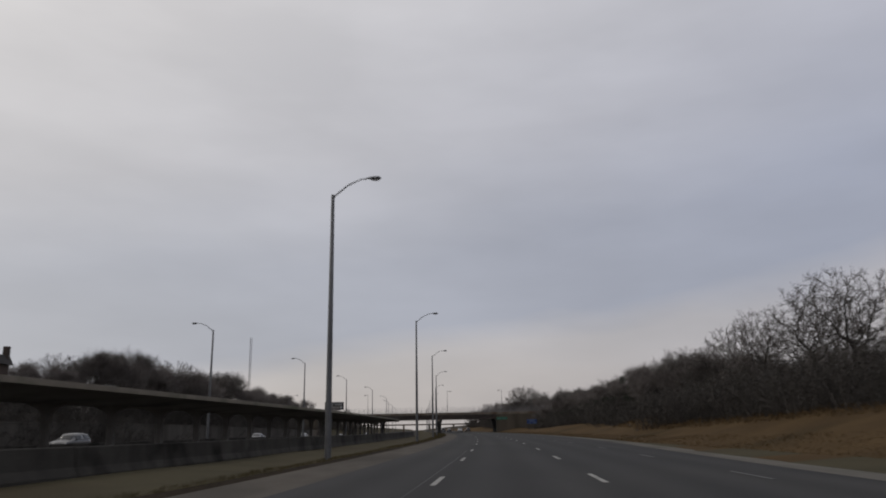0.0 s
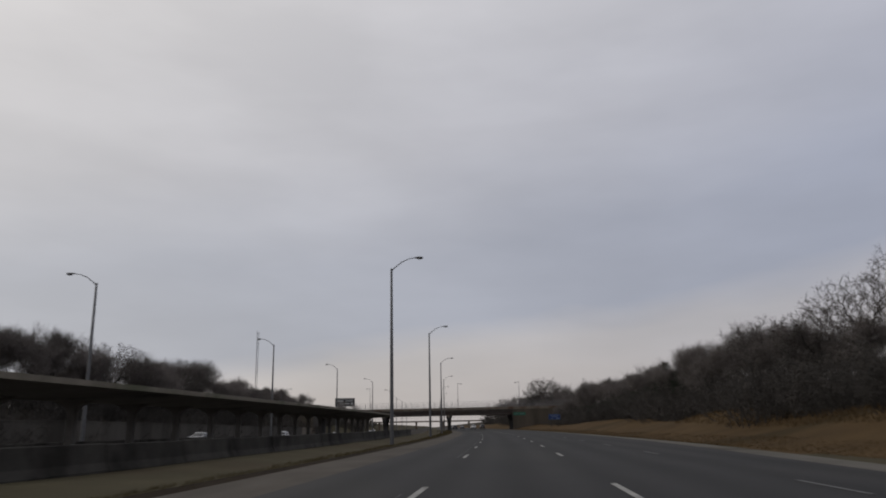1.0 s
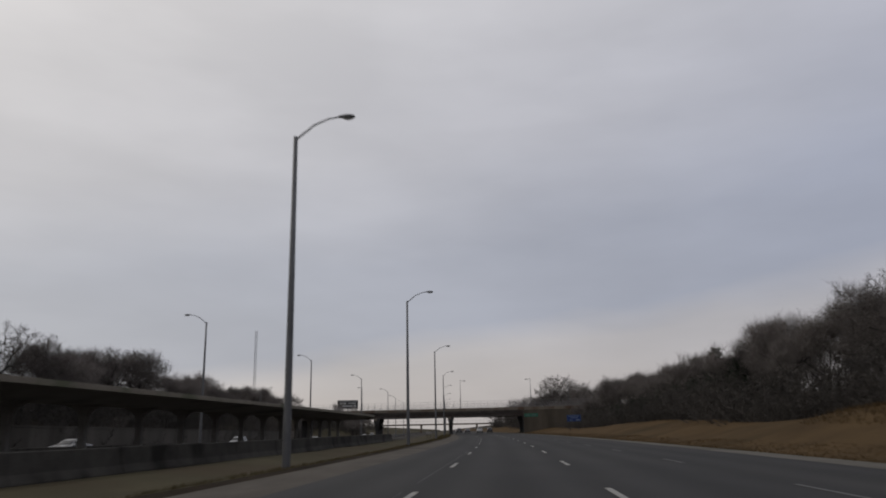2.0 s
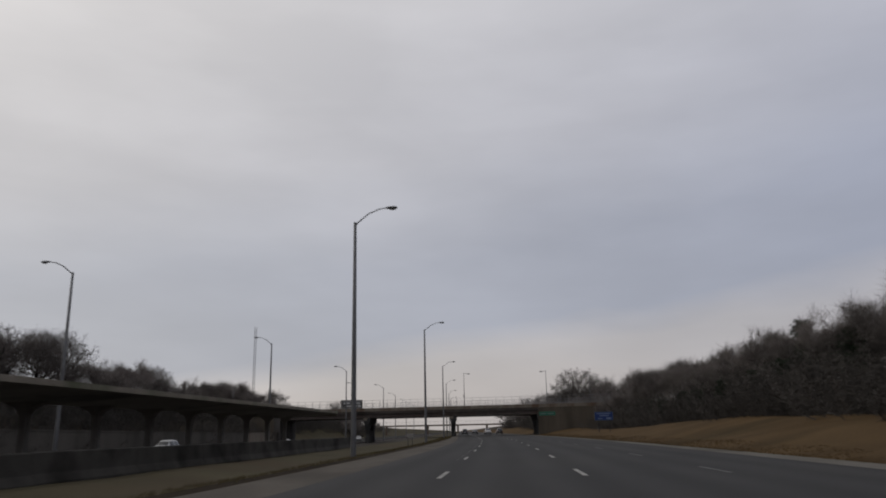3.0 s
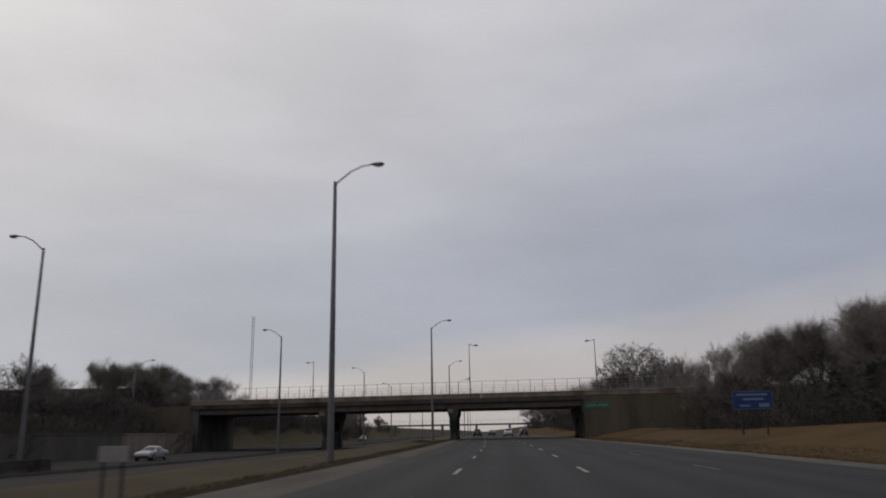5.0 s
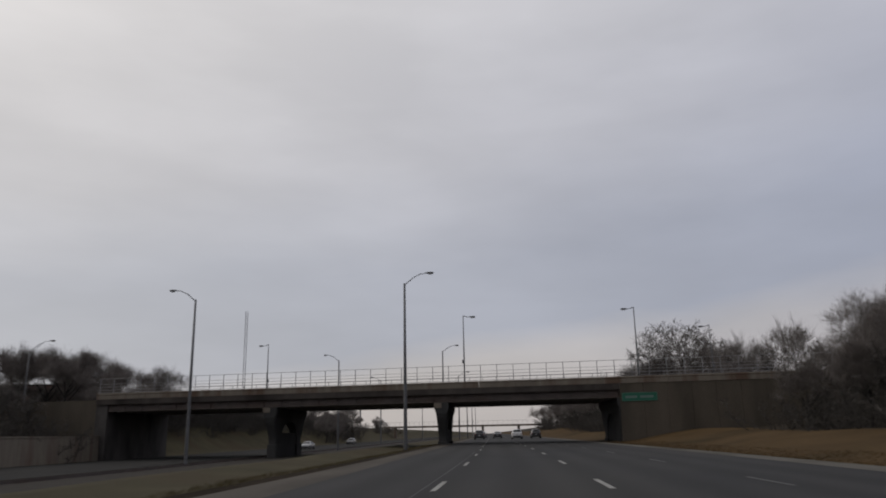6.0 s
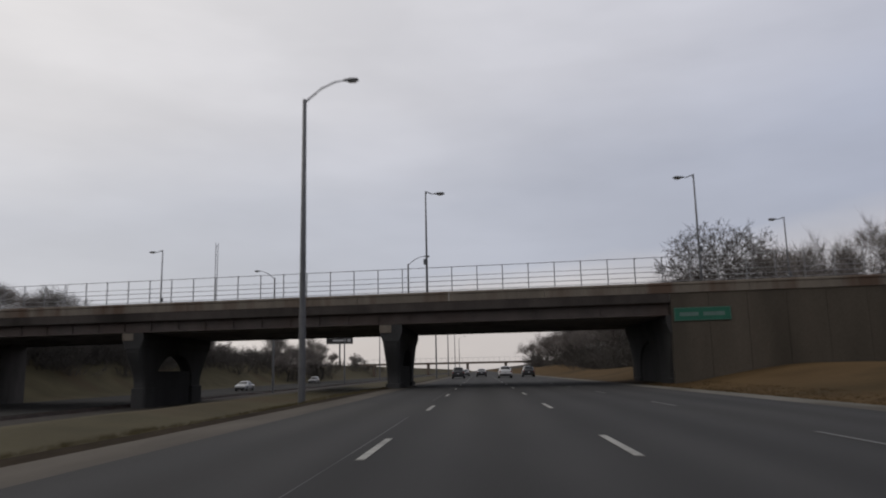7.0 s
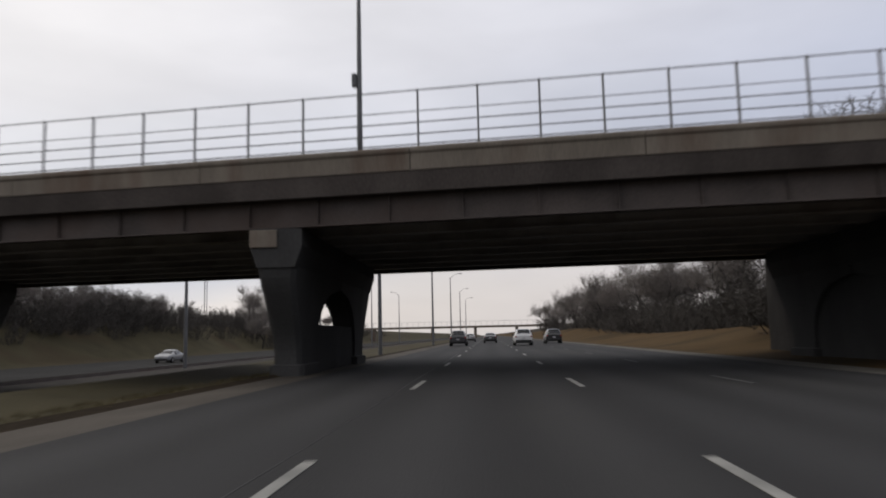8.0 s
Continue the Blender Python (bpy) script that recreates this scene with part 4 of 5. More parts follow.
# ---- apartment block beyond the overpass ----
block = thing("apartment_building", "long dark red-brown brick building with a flat roof", "building", pose(-97.0, 355, 5.6, 0, 0, 6))
part("wall", boxed(-46, 0, 0, 13, -1.0, 9.1, bevel=0.04), M_REDBRICK, block)
part("roof", boxed(-46.2, 0.2, -0.2, 13.2, 9.1, 9.45, bevel=0.05), M_ROOF, block, "dark flat roof edge")
pane = mesh_of("window", boxed(-0.65, 0.65, -0.03, 0.02, 0, 1.5), M_GLASS)
sill = mesh_of("sill", boxed(-0.75, 0.75, -0.10, 0.02, -0.12, 0.0, bevel=0.01), M_CONC_DARK)
for row in range(3):
    for k in range(12):
        win = part("window", pane, None, block, m=pose(-2.4 - 3.7 * k, 0, 0.9 + 2.95 * row))
        part("sill", sill, None, win)


# ---- trees ----
def sticks(segs, mat, name, thick=1.0):
    """One mesh of tapered limbs (closed rings) and of pointed twigs (three-sided spikes)."""
    V, F = [], []
    for p0, p1, r0, r1 in segs:
        n = 8 if r0 > 0.12 else 5 if r0 > 0.05 else 3
        d = (p1 - p0).normalized()
        u = d.cross(Vector((0.37, 0.21, 0.9)))
        u = u.normalized() if u.length > 0.02 else Vector((1, 0, 0))
        v = d.cross(u)
        k0 = len(V)
        if r1 < 0:                          # a hair-thin twig end: one sliver
            t = k0 * 2.399
            w = (u * math.cos(t) + v * math.sin(t)) * r0 * 1.25 * thick
            V += [p0 - w, p0 + w, p1]
            F.append((k0, k0 + 1, k0 + 2))
            continue
        for i in range(n):
            t = i * 2 * math.pi / n
            V.append(p0 + (u * math.cos(t) + v * math.sin(t)) * r0 * thick)
        if r1 <= 0:
            V.append(p1)
            for i in range(n):
                F.append((k0 + i, k0 + (i + 1) % n, k0 + n))
            continue
        for i in range(n):
            t = i * 2 * math.pi / n
            V.append(p1 + d * r1 * 0.6 + (u * math.cos(t) + v * math.sin(t)) * r1 * thick)
        for i in range(n):
            F.append((k0 + i, k0 + (i + 1) % n, k0 + n + (i + 1) % n, k0 + n + i))
    me = bpy.data.meshes.new(name)
    me.from_pydata([tuple(v) for v in V], [], F)
    me.materials.append(mat)
    return me


def grown(rg, height, spread, first, kids, crook=0.16, girth=0.016, lift=0.34, feather=1.0):
    """Limbs and twigs of a bare broadleaved tree. kids: how many branches at each level; the last two levels are spikes."""
    limbs, twigs = [], []
    last = len(kids)

    def rand3(zs=0.6):
        return Vector((rg.gauss(0, 1), rg.gauss(0, 1), rg.gauss(0, zs)))

    def grow(p, d, length, r, level):
        if level >= last - 1:
            q = p + (d + rand3() * 0.2).normalized() * length
            twigs.append((p, q, max(r, 0.009), -1.0))
            pts = [p, q]
        else:
            steps = 4 if level == 0 else 3 if level < 3 else 2
            pts = [p]
            rr = r
            for i in range(steps):
                d = (d + rand3() * (crook if level else 0.06) + Vector((0, 0, 0.06 if level > 1 else 0.0))).normalized()
                q = pts[-1] + d * (length / steps)
                r1 = r * (1 - (0.22 if level == 0 else 0.42) * (i + 1) / steps)
                (limbs if level < 3 else twigs).append((pts[-1], q, rr, r1))
                rr = r1
                pts.append(q)
            r = rr
        if level >= last:
            return
        n = max(2, kids[level] + rg.choice((-1, 0, 0, 1)))
        for k in range(n):
            t = 1.0 if k == 0 and level < 3 else rg.uniform(0.3 if level else 0.6, 1.0)
            s = min(int(t * (len(pts) - 1)), len(pts) - 2)
            base = pts[s].lerp(pts[s + 1], t * (len(pts) - 1) - s)
            side = rand3(0.5)
            side = (side - d * side.dot(d)).normalized()
            nd = (d * rg.uniform(0.5, 1.0) + side * rg.uniform(0.5, 1.0) * spread + Vector((0, 0, 0.10 if level < 2 else lift))).normalized()
            grow(base, nd, length * rg.uniform(0.58, 0.76) * (1.15 if level == 0 else 1.2 + 0.55 * feather if level == last - 2 else 0.95 + 0.35 * feather if level == last - 1 else 1.0), r * rg.uniform(0.5, 0.78), level + 1)

    grow(Vector((0, 0, -0.3)), (Vector((0, 0, 1)) + rand3(0) * 0.05).normalized(), height * first, height * girth, 0)
    k = height / max(q.z for _, q, _, _ in limbs + twigs)
    return [[(p * k, q * k, r0, r1) for p, q, r0, r1 in ss] for ss in (limbs, twigs)]


def bare_tree(seed, height, spread, label, kids=(5, 4, 4, 5, 5, 6), first=0.26, crook=0.14, thick=1.0, girth=0.016, lift=0.34, feather=1.0):
    limbs, twigs = grown(random.Random(seed), height, spread, first, kids, crook, girth, lift, feather)
    ob = thing("tree", label, "tree", group="bare roadside trees")
    part("trunk", sticks(limbs, M_BARK, "trunk"), None, ob)
    part("crown", sticks(twigs, M_TWIG, "crown", thick), None, ob, "bare brown twigs")
    return ob


def oak_tree(seed, h, w, fork=0.34, thick=1.0, lean=0.0, full=800, clear=0.66, tip=0.021):
    """An old tree whose crooked limbs fork until they fill a lumpy dome."""
    rg = np.random.default_rng(seed)
    goal = []
    while len(goal) < full:
        d = rg.normal(size=3)
        d /= np.linalg.norm(d)
        lump = 0.88 + 0.26 * noise.noise(Vector(d * 2.1) + Vector((seed, 0, 0)))
        d *= lump * rg.random() ** 0.42
        goal.append((d[0] * w / 2 + lean, d[1] * w / 2, h * 0.60 + d[2] * h * (0.42 if d[2] > 0 else 0.24)))
    goal = np.array(goal)
    nodes = [np.array((0.0, 0.0, -0.4))]
    up = [-1]
    while nodes[-1][2] < h * fork:
        up.append(len(nodes) - 1)
        nodes.append(nodes[-1] + np.array((lean * 0.05 + rg.normal(0, 0.05), rg.normal(0, 0.05), 0.5)))
    kids = [1] * len(nodes)
    kids[-1] = 0
    for turn in range(90):
        if not len(goal):
            break
        at = np.array(nodes)
        gap = np.linalg.norm(goal[:, None, :] - at[None, :, :], axis=2)
        gap[:, np.array(kids) > 2] = 99.0
        near, best = gap.argmin(1), gap.min(1)
        for k in set(near[best < 7.0].tolist()):
            pull = goal[near == k] - at[k]
            d = (pull / np.linalg.norm(pull, axis=1)[:, None]).mean(0) + rg.normal(0, 0.30, 3)
            up.append(k)
            kids[k] += 1
            kids.append(0)
            nodes.append(at[k] + d / np.linalg.norm(d) * 0.46)
        gap = np.linalg.norm(goal[:, None, :] - np.array(nodes)[None, :, :], axis=2).min(1)
        goal = goal[gap > clear]
    load = np.zeros(len(nodes))
    for k in range(len(nodes) - 1, 0, -1):
        load[k] = max(load[k], tip ** 2.25)
        load[up[k]] += load[k]
    girth = load ** (1 / 2.25)
    limbs, twigs = [], []
    for k in range(1, len(nodes)):
        p, q = Vector(nodes[up[k]]), Vector(nodes[k])
        r1 = girth[k]
        r0 = min(girth[up[k]], r1 * 1.3)
        (limbs if r1 > 0.05 else twigs).append((p, q, r0, r1))
        if r1 < tip * 2.25:
            d = (q - p).normalized()
            for j in range(3 if kids[k] else 7):
                e = q + (d * 0.8 + Vector(rg.normal(0, 0.6, 3)) + Vector((0, 0, 0.15))).normalized() * rg.uniform(0.4, 0.85)
                twigs.append((q, e, 0.013, -1.0))
                for i in range(3):
                    b = q.lerp(e, rg.uniform(0.25, 0.9))
                    twigs.append((b, b + ((e - q).normalized() + Vector(rg.normal(0, 0.6, 3))).normalized() * rg.uniform(0.2, 0.45), 0.010, -1.0))
    ob = thing("tree", OAK, "tree", group="bare roadside trees")
    part("trunk", sticks(limbs, M_BARK, "trunk"), None, ob)
    part("crown", sticks(twigs, M_OAKTWIG, "crown", thick), None, ob, "bare brown twigs")
    return ob


def brush(seed, h, w, stems=30):
    """A thicket of thin bare stems that fan out from the ground."""
    rg = random.Random(seed)
    segs = []
    for k in range(stems):
        p = Vector((rg.gauss(0, w * 0.27), rg.gauss(0, w * 0.27), -0.2))
        d = Vector((p.x * 0.22 + rg.gauss(0, 0.22), p.y * 0.22 + rg.gauss(0, 0.22), 1)).normalized()
        hh = h * rg.uniform(0.5, 1.0)
        q = p
        for i in range(3):
            d = (d + Vector((rg.gauss(0, 0.2), rg.gauss(0, 0.2), rg.gauss(0, 0.05)))).normalized()
            q2 = q + d * hh / 3
            segs.append((q, q2, 0.026 - 0.007 * i, 0.019 - 0.006 * i))
            for j in range(5 + 2 * i):
                b0 = q.lerp(q2, rg.random())
                e = b0 + (d * 0.7 + Vector((rg.gauss(0, 0.7), rg.gauss(0, 0.7), rg.gauss(0.25, 0.4)))).normalized() * hh * rg.uniform(0.10, 0.26)
                segs.append((b0, e, 0.014, -1.0))
                for _ in range(5):
                    b1 = b0.lerp(e, rg.uniform(0.2, 0.9))
                    segs.append((b1, b1 + Vector((rg.gauss(0, 0.6), rg.gauss(0, 0.6), rg.gauss(0.25, 0.4))).normalized() * hh * rg.uniform(0.06, 0.15), 0.011, -1.0))
            q = q2
    return tagged(part("shrub", sticks(segs, M_BRUSH, "shrub", 1.35), None), "dense bare brown brushwood thicket on the bank", "shrub", "roadside thickets")


def pine(seed, h):
    rg = random.Random(seed)
    ob = thing("pine_tree", "dark green pine tree among bare trees", "tree")
    part("trunk", tube([(0, 0, -0.4), (0.05, 0, h * 0.5), (0, 0.05, h * 0.97)], [0.2, 0.13, 0.03], 8), M_BARK, ob)
    V, F = [], []
    limbs = []
    for k in range(70):
        z = h * (0.16 + 0.82 * k / 70)
        t = k * 2.4 + rg.uniform(-0.4, 0.4)
        reach = (h * 0.32) * (1.02 - (z / h)) ** 0.7 * rg.uniform(0.65, 1.12) + 0.25
        d = Vector((math.cos(t), math.sin(t), rg.uniform(0.0, 0.3)))
        p0, p1 = Vector((0, 0, z)), Vector((0, 0, z)) + d * reach
        limbs.append((p0, p1, 0.035, 0.012))
        for j in range(32):
            q = p0.lerp(p1, rg.uniform(0.3, 1.05)) + Vector((rg.gauss(0, 0.18), rg.gauss(0, 0.18), rg.gauss(0.02, 0.12)))
            for _ in range(5):
                u = Vector((rg.gauss(0, 1), rg.gauss(0, 1), rg.gauss(0.5, 0.7))).normalized() * rg.uniform(0.16, 0.30)
                s = u.cross(Vector((rg.gauss(0, 1), rg.gauss(0, 1), rg.gauss(0, 1)))).normalized() * 0.036
                i0 = len(V)
                V += [tuple(q - s), tuple(q + s), tuple(q + u)]
                F.append((i0, i0 + 1, i0 + 2))
    part("limbs", sticks(limbs, M_BARK, "limbs"), None, ob)
    me = bpy.data.meshes.new("needles")
    me.from_pydata(V, [], F)
    me.materials.append(M_PINE)
    part("needles", me, None, ob, "dark green needle clumps")
    return ob


ROUND, UPRIGHT, WIDE, SLENDER = "bare spreading broadleaved tree in winter with a rounded crown", "bare upright broadleaved tree in winter", "bare wide-crowned broadleaved tree in winter", "bare slender broadleaved tree in winter"
OAK = "large bare oak tree in winter with crooked limbs"
KINDS = [bare_tree(11, 12.5, 0.95, ROUND), bare_tree(23, 12.0, 0.75, UPRIGHT), bare_tree(37, 11.5, 1.0, WIDE, first=0.2), bare_tree(41, 12.5, 0.62, SLENDER, first=0.3)]
OLD = [oak_tree(67, 12.0, 13.0, 0.36, 1.0, 1.2), oak_tree(71, 12.0, 10.5, 0.42, 1.0, -0.8), oak_tree(77, 12.0, 9.0, 0.45)]
OAKS = [oak_tree(53, 12.0, 12.5, 0.30, 1.25, 0.0, 1300, 0.46, 0.012), oak_tree(59, 12.0, 11.0, 0.36, 1.25, 0.8, 1000, 0.55, 0.014)]
FAR = [bare_tree(12, 12.5, 0.95, ROUND, (5, 4, 4, 5, 10), thick=1.35), bare_tree(24, 12.0, 0.75, UPRIGHT, (5, 4, 4, 5, 10), thick=1.35), bare_tree(38, 11.5, 0.85, WIDE, (5, 4, 4, 5, 10), 0.2, thick=1.35)]
SHRUBS = [brush(5, 5.0, 5.2, 25), brush(6, 4.4, 5.0, 25), brush(7, 3.4, 4.0, 20)]
rng = random.Random(8)
used = set()


def plant(pool, i, x, y, s):
    y, x = y - 5.5 * min(1.0, max(0.0, y / 181)), x + (2.4 if x < 0 else 0.0)
    m = pose(x + sway(y), y, ground_z(x, y) - 0.1, rng.uniform(-2, 2), rng.uniform(-2, 2), rng.uniform(0, 360))
    src = pool[i]
    if src.name in used:
        ob = copy_thing(src, m)
    else:
        used.add(src.name)
        ob = src
    ob.matrix_basis = m @ Matrix.Diagonal((s * rng.uniform(0.92, 1.1), s * rng.uniform(0.92, 1.1), s, 1))
    return ob


def dip(y):
    """The young woods are lower along one stretch of the bank."""
    return 0.66 + 0.25 * smooth(100, 122, y) - 0.05 * smooth(126, 150, y) - 0.06 * smooth(150, 168, y) + 0.09 * smooth(190, 215, y)


# right bank: oaks over low brush at first, then dense young woods
for k, x, yy, s in ((0, 30.0, 61.5, 1.0), (1, 30.5, 69.5, 0.98), (2, 30.5, 82.5, 0.98), (1, 34.0, 40.0, 1.0), (0, 33.5, 96.5, 0.92), (1, 32.5, 105.5, 0.88), (1, 31.0, 115.0, 0.9)):
    plant(OLD, k, x, yy, s)
y = 95.0
while y < 250:
    plant(KINDS, rng.randrange(4), 33.0 + rng.uniform(-3, 3), y, rng.uniform(0.90, 1.04) * dip(y))
    y += rng.uniform(3.6, 5.4)
y = 50.0
while y < 250:
    plant(FAR, rng.randrange(3), 40.0 + rng.uniform(-3, 4), y, (rng.uniform(0.86, 0.97) if y > 104 else rng.uniform(0.6, 0.75)) * dip(y - 14))
    y += rng.uniform(5, 7)
y = 100.0
while y < 262:
    plant(FAR, rng.randrange(3), 49.0 + rng.uniform(-3, 3), y, rng.uniform(0.62, 0.74))
    y += rng.uniform(6, 8)
y = 24.0
while y < 246:
    foot = float(np.interp(y, (24, 62, 78, 81, 87, 92, 112), (19.4, 20.0, 19.4, 18.4, 18.8, 22.6, 23.3)))
    plant(SHRUBS, rng.randrange(3), foot + rng.uniform(-0.9, 1.3), y, rng.uniform(0.6, 0.95))
    if y < 92:
        plant(SHRUBS, rng.randrange(3), foot + 3.2 + rng.uniform(-1, 1), y + 1.2, rng.uniform(0.7, 1.0))
    plant(SHRUBS, rng.randrange(2), 26.8 + rng.uniform(-1.2, 1.6), y + 1.6, rng.uniform(0.95, 1.3))
    y += rng.uniform(3.4, 4.4)
for x, yy, h in ((34.4, 168.0, 9.0), (35.2, 174.0, 7.4), (31.0, 160.0, 6.6), (30.4, 167.0, 5.8), (32.0, 153.0, 6.6), (28.0, 158.0, 5.0), (27.6, 165.0, 4.6), (27.0, 173.0, 4.4), (26.0, 181.0, 4.0),
                 (26.5, 189.0, 4.2), (25.6, 197.0, 3.8), (26.5, 205.0, 4.0)):
    pine(int(h * 10 + yy), h).matrix_basis = beside(x, yy, ground_z(x, yy))
# before and behind the wing wall
for x, yy, s in ((26.5, 236.0, 0.6), (25.0, 243.0, 0.5), (29.0, 229.0, 0.7)):
    plant(KINDS, rng.randrange(4), x, yy, s)
plant(OAKS, 0, 28.0, 293.5, 1.30)
plant(OAKS, 1, 34.5, 301, 1.05)
plant(KINDS, 1, 23.0, 297, 0.95)
for x, yy, s in ((17.5, 284, 0.6), (19.5, 280, 0.72), (24, 280, 0.75), (27, 283, 0.8), (30, 281, 0.95), (34.5, 283, 1.0), (39, 281, 1.05), (32, 287, 1.05), (36.5, 290, 1.05), (42, 288, 1.05), (31, 304, 0.9), (48, 292, 0.85), (54, 290, 0.9)):
    plant(FAR, rng.randrange(3), x, yy, s)
for k in range(12):
    plant(SHRUBS, rng.randrange(3), rng.uniform(21, 40), rng.uniform(284, 294), rng.uniform(1.3, 1.9))
y = 300.0
while y < 560:
    plant(FAR, rng.randrange(3), 24 + rng.uniform(-3, 8), y, rng.uniform(0.92, 1.12))
    plant(SHRUBS, rng.randrange(2), 24.0 + rng.uniform(-1.5, 3), y, rng.uniform(1.0, 1.35))
    y += rng.uniform(3.6, 5.5) if y < 420 else rng.uniform(11, 16)
# woods beyond the opposite carriageway: tall at first, ragged and low towards the overpass
def left_height(y):
    return float(np.interp(y, (95, 104, 116, 170, 186, 194, 197, 208, 220, 228, 238, 246, 265), (0.52, 0.74, 0.94, 0.90, 0.97, 1.02, 0.82, 0.86, 0.84, 0.72, 0.63, 0.40, 0.32)))


y = 97.0
while y < 266:
    k = rng.randrange(6)
    plant(KINDS if k < 4 else OLD, k % 4, -60.5 + rng.uniform(-3, 3), y + 5, rng.uniform(0.88, 1.04) * left_height(y))
    y += rng.uniform(3.4, 5.2)
y = 99.0
while y < 215:
    plant(FAR, rng.randrange(3), -68 + rng.uniform(-4, 4), y + 5, rng.uniform(0.74, 0.92) * left_height(y))
    y += rng.uniform(7, 11)
y = 60.0
while y < 262:
    plant(SHRUBS, rng.randrange(2), -53.0 + rng.uniform(-1.0, 1.5), y, rng.uniform(0.7, 1.0))
    plant(SHRUBS, rng.randrange(2), -58 + rng.uniform(-1.5, 1.5), y + 2, rng.uniform(0.8, 1.05))
    if y < 110:
        plant(SHRUBS, rng.randrange(2), -50.6, y + 1, rng.uniform(1.0, 1.2))
        plant(SHRUBS, rng.randrange(2), -60.5, y, 0.8)
    y += rng.uniform(4.2, 5.4)
for k in range(14):
    plant(SHRUBS, rng.randrange(2), -52.5 - 2.2 * k + rng.uniform(-0.8, 0.8), 263 + 0.25 * k + rng.uniform(-2, 1), rng.uniform(0.8, 1.15))
# single trees past the overpass
for k, x, yy, s in ((1, -67.4, 291, 0.95), (2, -68.7, 311, 1.02), (0, -60.6, 312, 0.86), (3, -64.5, 301, 0.8), (0, -71.5, 293, 0.92), (2, -74, 300, 1.0), (1, -77, 294, 0.95), (3, -81, 299, 1.0), (0, -72, 306, 1.0)):
    plant(KINDS, k, x, yy, s)
for k in range(14):
    plant(FAR, rng.randrange(3), -61 - 1.9 * k + rng.uniform(-0.8, 0.8), 296 + rng.uniform(-5, 12), rng.uniform(0.46, 0.62))
# a wooded rise behind the far end of the overpass
for k in range(20):
    plant(FAR, rng.randrange(3), -100 - 2.4 * k + rng.uniform(-1, 1), 384 + rng.uniform(-6, 12), rng.uniform(0.9, 1.1))
for k in range(22):
    plant(FAR, rng.randrange(3), -rng.uniform(58.5, 63), 304 + 2.9 * k + rng.uniform(-1, 1), rng.uniform(0.46, 0.66))
    plant(SHRUBS, rng.randrange(2), -rng.uniform(57.5, 61), 305 + 2.9 * k, rng.uniform(0.9, 1.3))
for x, yy, s in ((-54.5, 450, 1.1), (-52.0, 446, 1.0), (-57.5, 453, 1.1), (-50.5, 410, 0.9), (-53.0, 418, 1.1), (-56, 412, 0.95), (-60, 421, 1.0), (-52, 404, 0.85), (-63, 430, 1.0), (-58.0, 296, 0.72)):
    plant(FAR, rng.randrange(3), x, yy, s)
y = 288.0
while y < 620:
    plant(FAR, rng.randrange(3), -62 + rng.uniform(-8, 4), y, rng.uniform(0.45, 0.6) if y < 372 else rng.uniform(0.46, 0.6))
    plant(SHRUBS, rng.randrange(2), -58.0 + rng.uniform(-2, 2), y + 2, rng.uniform(0.7, 1.0))
    y += rng.uniform(4.5, 7) if y < 400 else rng.uniform(9, 14)


def undergrowth(name, label, spots, seed):
    """Far brushwood that nobody could count: one joined mesh of stems and twigs."""
    rg = random.Random(seed)
    segs = []
    for x, yy, h in spots:
        z = ground_z(x, yy)
        for k in range(9):
            p = Vector((x + sway(yy) + rg.gauss(0, 1.2), yy + rg.gauss(0, 1.2), z - 0.2))
            d = Vector((rg.gauss(0, 0.2), rg.gauss(0, 0.2), 1)).normalized()
            q = p + d * h * rg.uniform(0.6, 1.0)
            segs.append((p, q, 0.04, 0.0))
            for j in range(24):
                b0 = p.lerp(q, rg.uniform(0.1, 0.95))
                segs.append((b0, b0 + (d * 0.8 + Vector((rg.gauss(0, 0.7), rg.gauss(0, 0.7), 0.2))).normalized() * h * rg.uniform(0.12, 0.28), 0.022, -1.0))
    return tagged(part(name, sticks(segs, M_BRUSH, name), None), label, "undergrowth", kind="stuff")


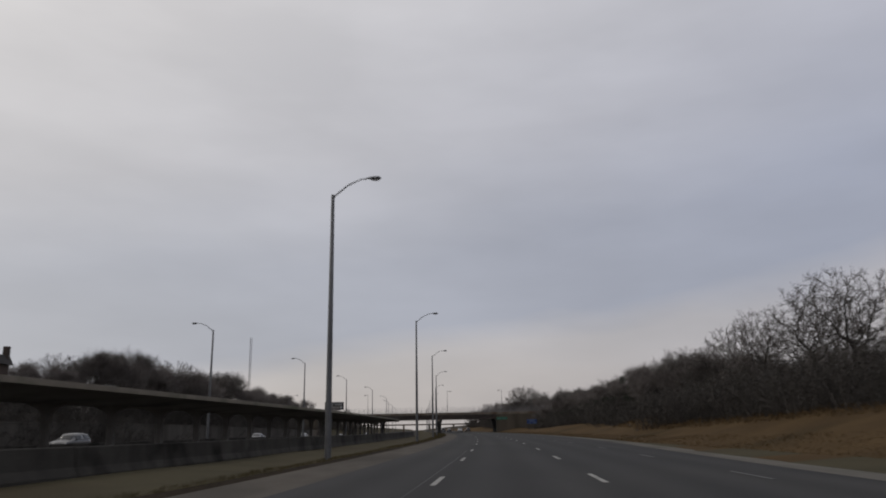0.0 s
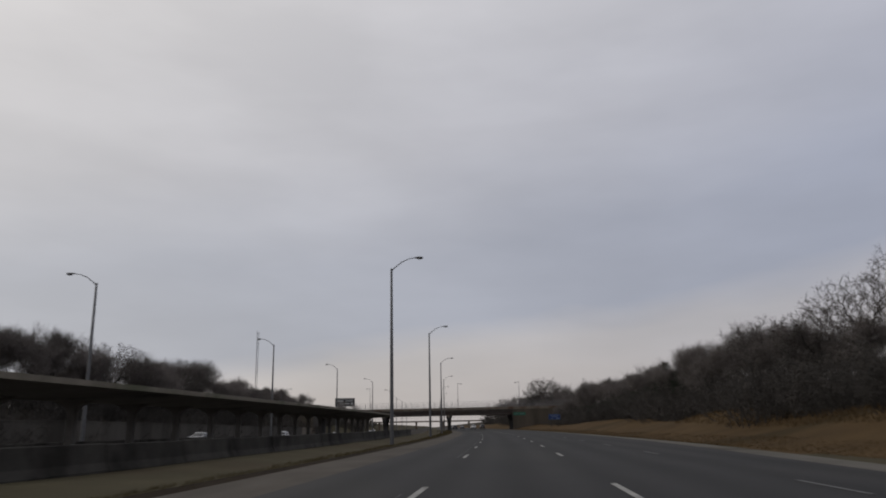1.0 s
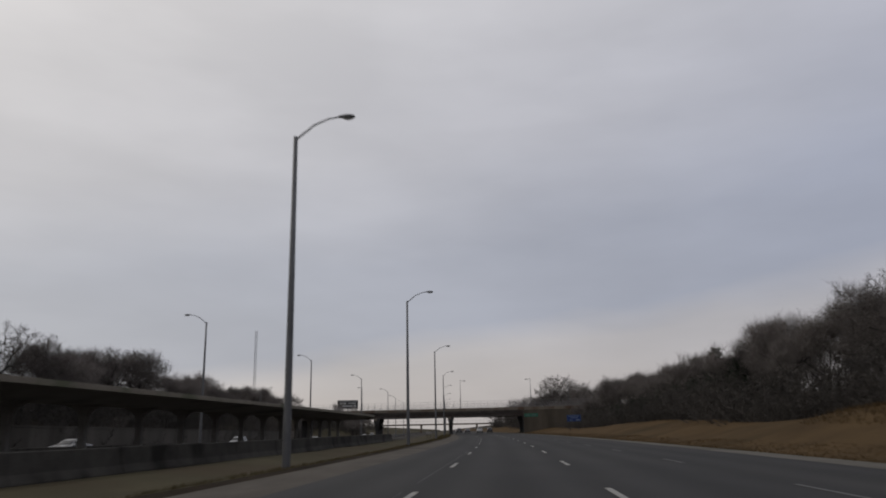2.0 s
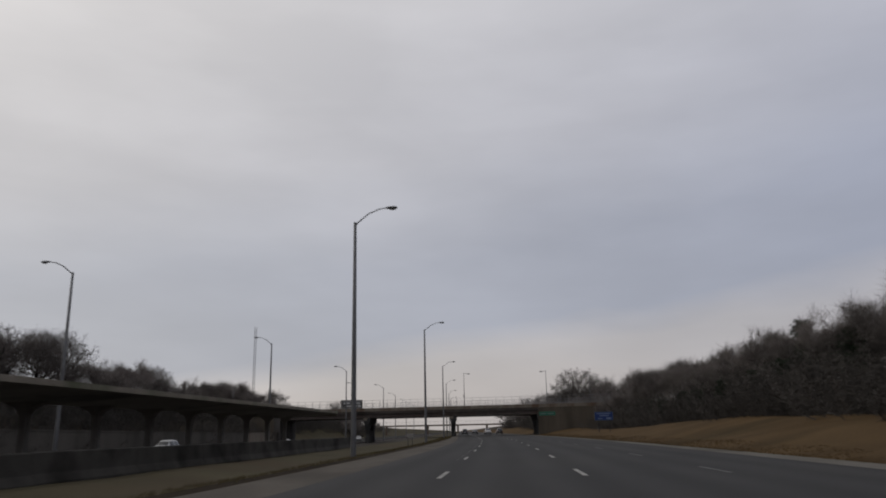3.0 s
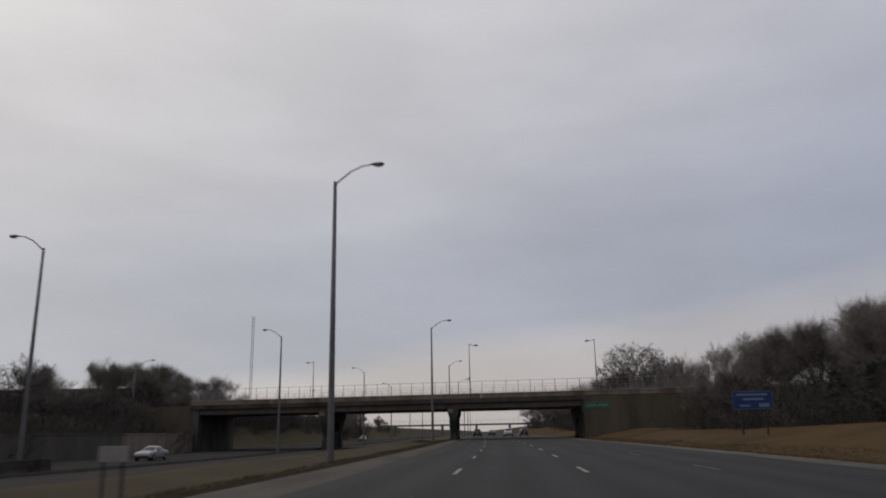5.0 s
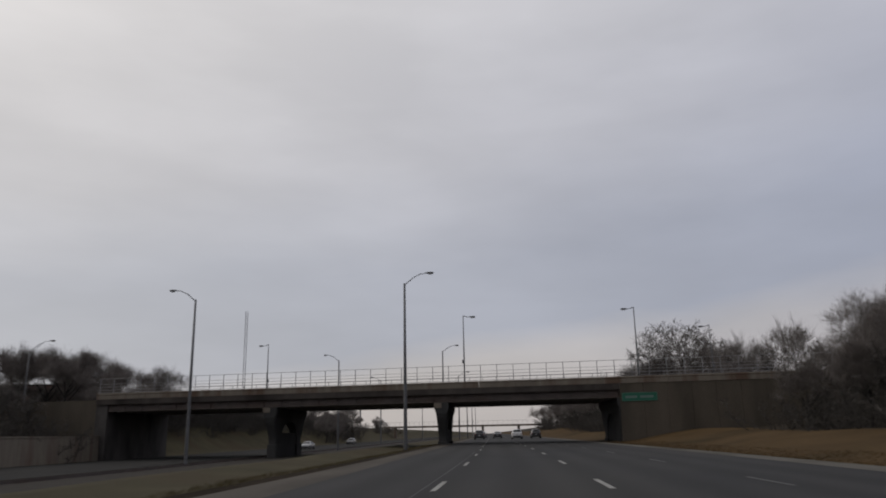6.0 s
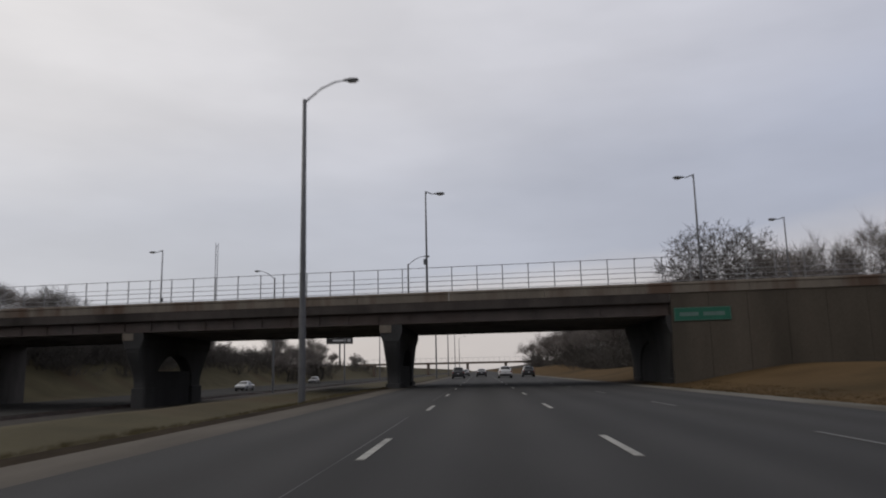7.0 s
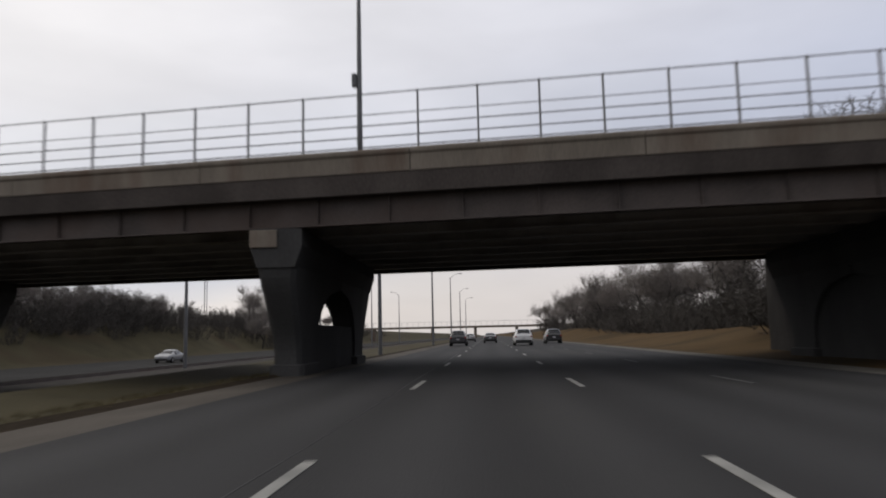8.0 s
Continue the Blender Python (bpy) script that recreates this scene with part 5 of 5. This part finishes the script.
spots = []
for k in range(150):
    spots.append((-rng.uniform(56, 72), rng.uniform(70, 262), rng.uniform(3.0, 5.2)))
for k in range(90):
    spots.append((-rng.uniform(54, 60), rng.uniform(120, 215), rng.uniform(3.5, 5.6)))
for k in range(150):
    spots.append((-rng.uniform(60, 68), rng.uniform(100, 225), rng.uniform(3.2, 4.6)))
for k in range(300):
    spots.append((-rng.uniform(57, 76), rng.uniform(290, 430), rng.uniform(2.8, 4.8)))
for k in range(70):
    spots.append((-rng.uniform(49, 62), rng.uniform(398, 462), rng.uniform(3.0, 5.5)))
for k in range(70):
    spots.append((-rng.uniform(57, 72), rng.uniform(289, 322), rng.uniform(3.0, 4.8)))
undergrowth("woodland_undergrowth", "dense dark bare brushwood filling the woods by the opposite carriageway", spots, 3)
spots = [(rng.uniform(30, 44), rng.uniform(40, 250), rng.uniform(3.0, 5.5)) for k in range(190)] + [(rng.uniform(22, 36), rng.uniform(284, 430), rng.uniform(3.0, 5.5)) for k in range(150)]
undergrowth("bank_undergrowth", "dense dark bare brushwood filling the woods on the bank", spots, 4)


# ---- grass edge ----
def tufts(name, label, n, seed, x0, x1, y0, y1, h0, h1, mat):
    """Dry grass blades in tufts, as one mesh that nobody could count."""
    rg = random.Random(seed)
    V, F = [], []
    for k in range(n):
        x, yy = rg.uniform(x0, x1), rg.uniform(y0, y1)
        z = max(ground_z(x, yy), 0.0 if -6.0 < x < -5.7 else -0.03 if 9.4 < x < 12 else -1.0)
        for j in range(4):
            bx, by = x + sway(yy) + rg.gauss(0, 0.05), yy + rg.gauss(0, 0.05)
            h = rg.uniform(h0, h1)
            t = rg.uniform(0, math.pi)
            w = 0.012
            lx, ly = rg.gauss(0, 0.4) * h, rg.gauss(0, 0.4) * h
            i0 = len(V)
            V += [(bx - w * math.cos(t), by - w * math.sin(t), z - 0.02), (bx + w * math.cos(t), by + w * math.sin(t), z - 0.02), (bx + lx, by + ly, z + h)]
            F.append((i0, i0 + 1, i0 + 2))
    me = bpy.data.meshes.new(name)
    me.from_pydata(V, [], F)
    me.materials.append(mat)
    return tagged(new(name, me), label, "grass", kind="stuff")


tufts("median_grass", "dry grass tufts along the median edge of the motorway", 9000, 21, -8.5, -5.85, 8, 275, 0.05, 0.16, M_BLADE)
tufts("verge_grass", "tawny grass tufts along the bank foot", 12000, 22, 11.55, 14.5, 20, 256, 0.03, 0.09, M_BANKBLADE)
tufts("tall_bank_grass", "tall tawny grass and weeds at the top of the bank", 5000, 23, 17.0, 22.5, 22, 100, 0.10, 0.32, M_BANKBLADE)
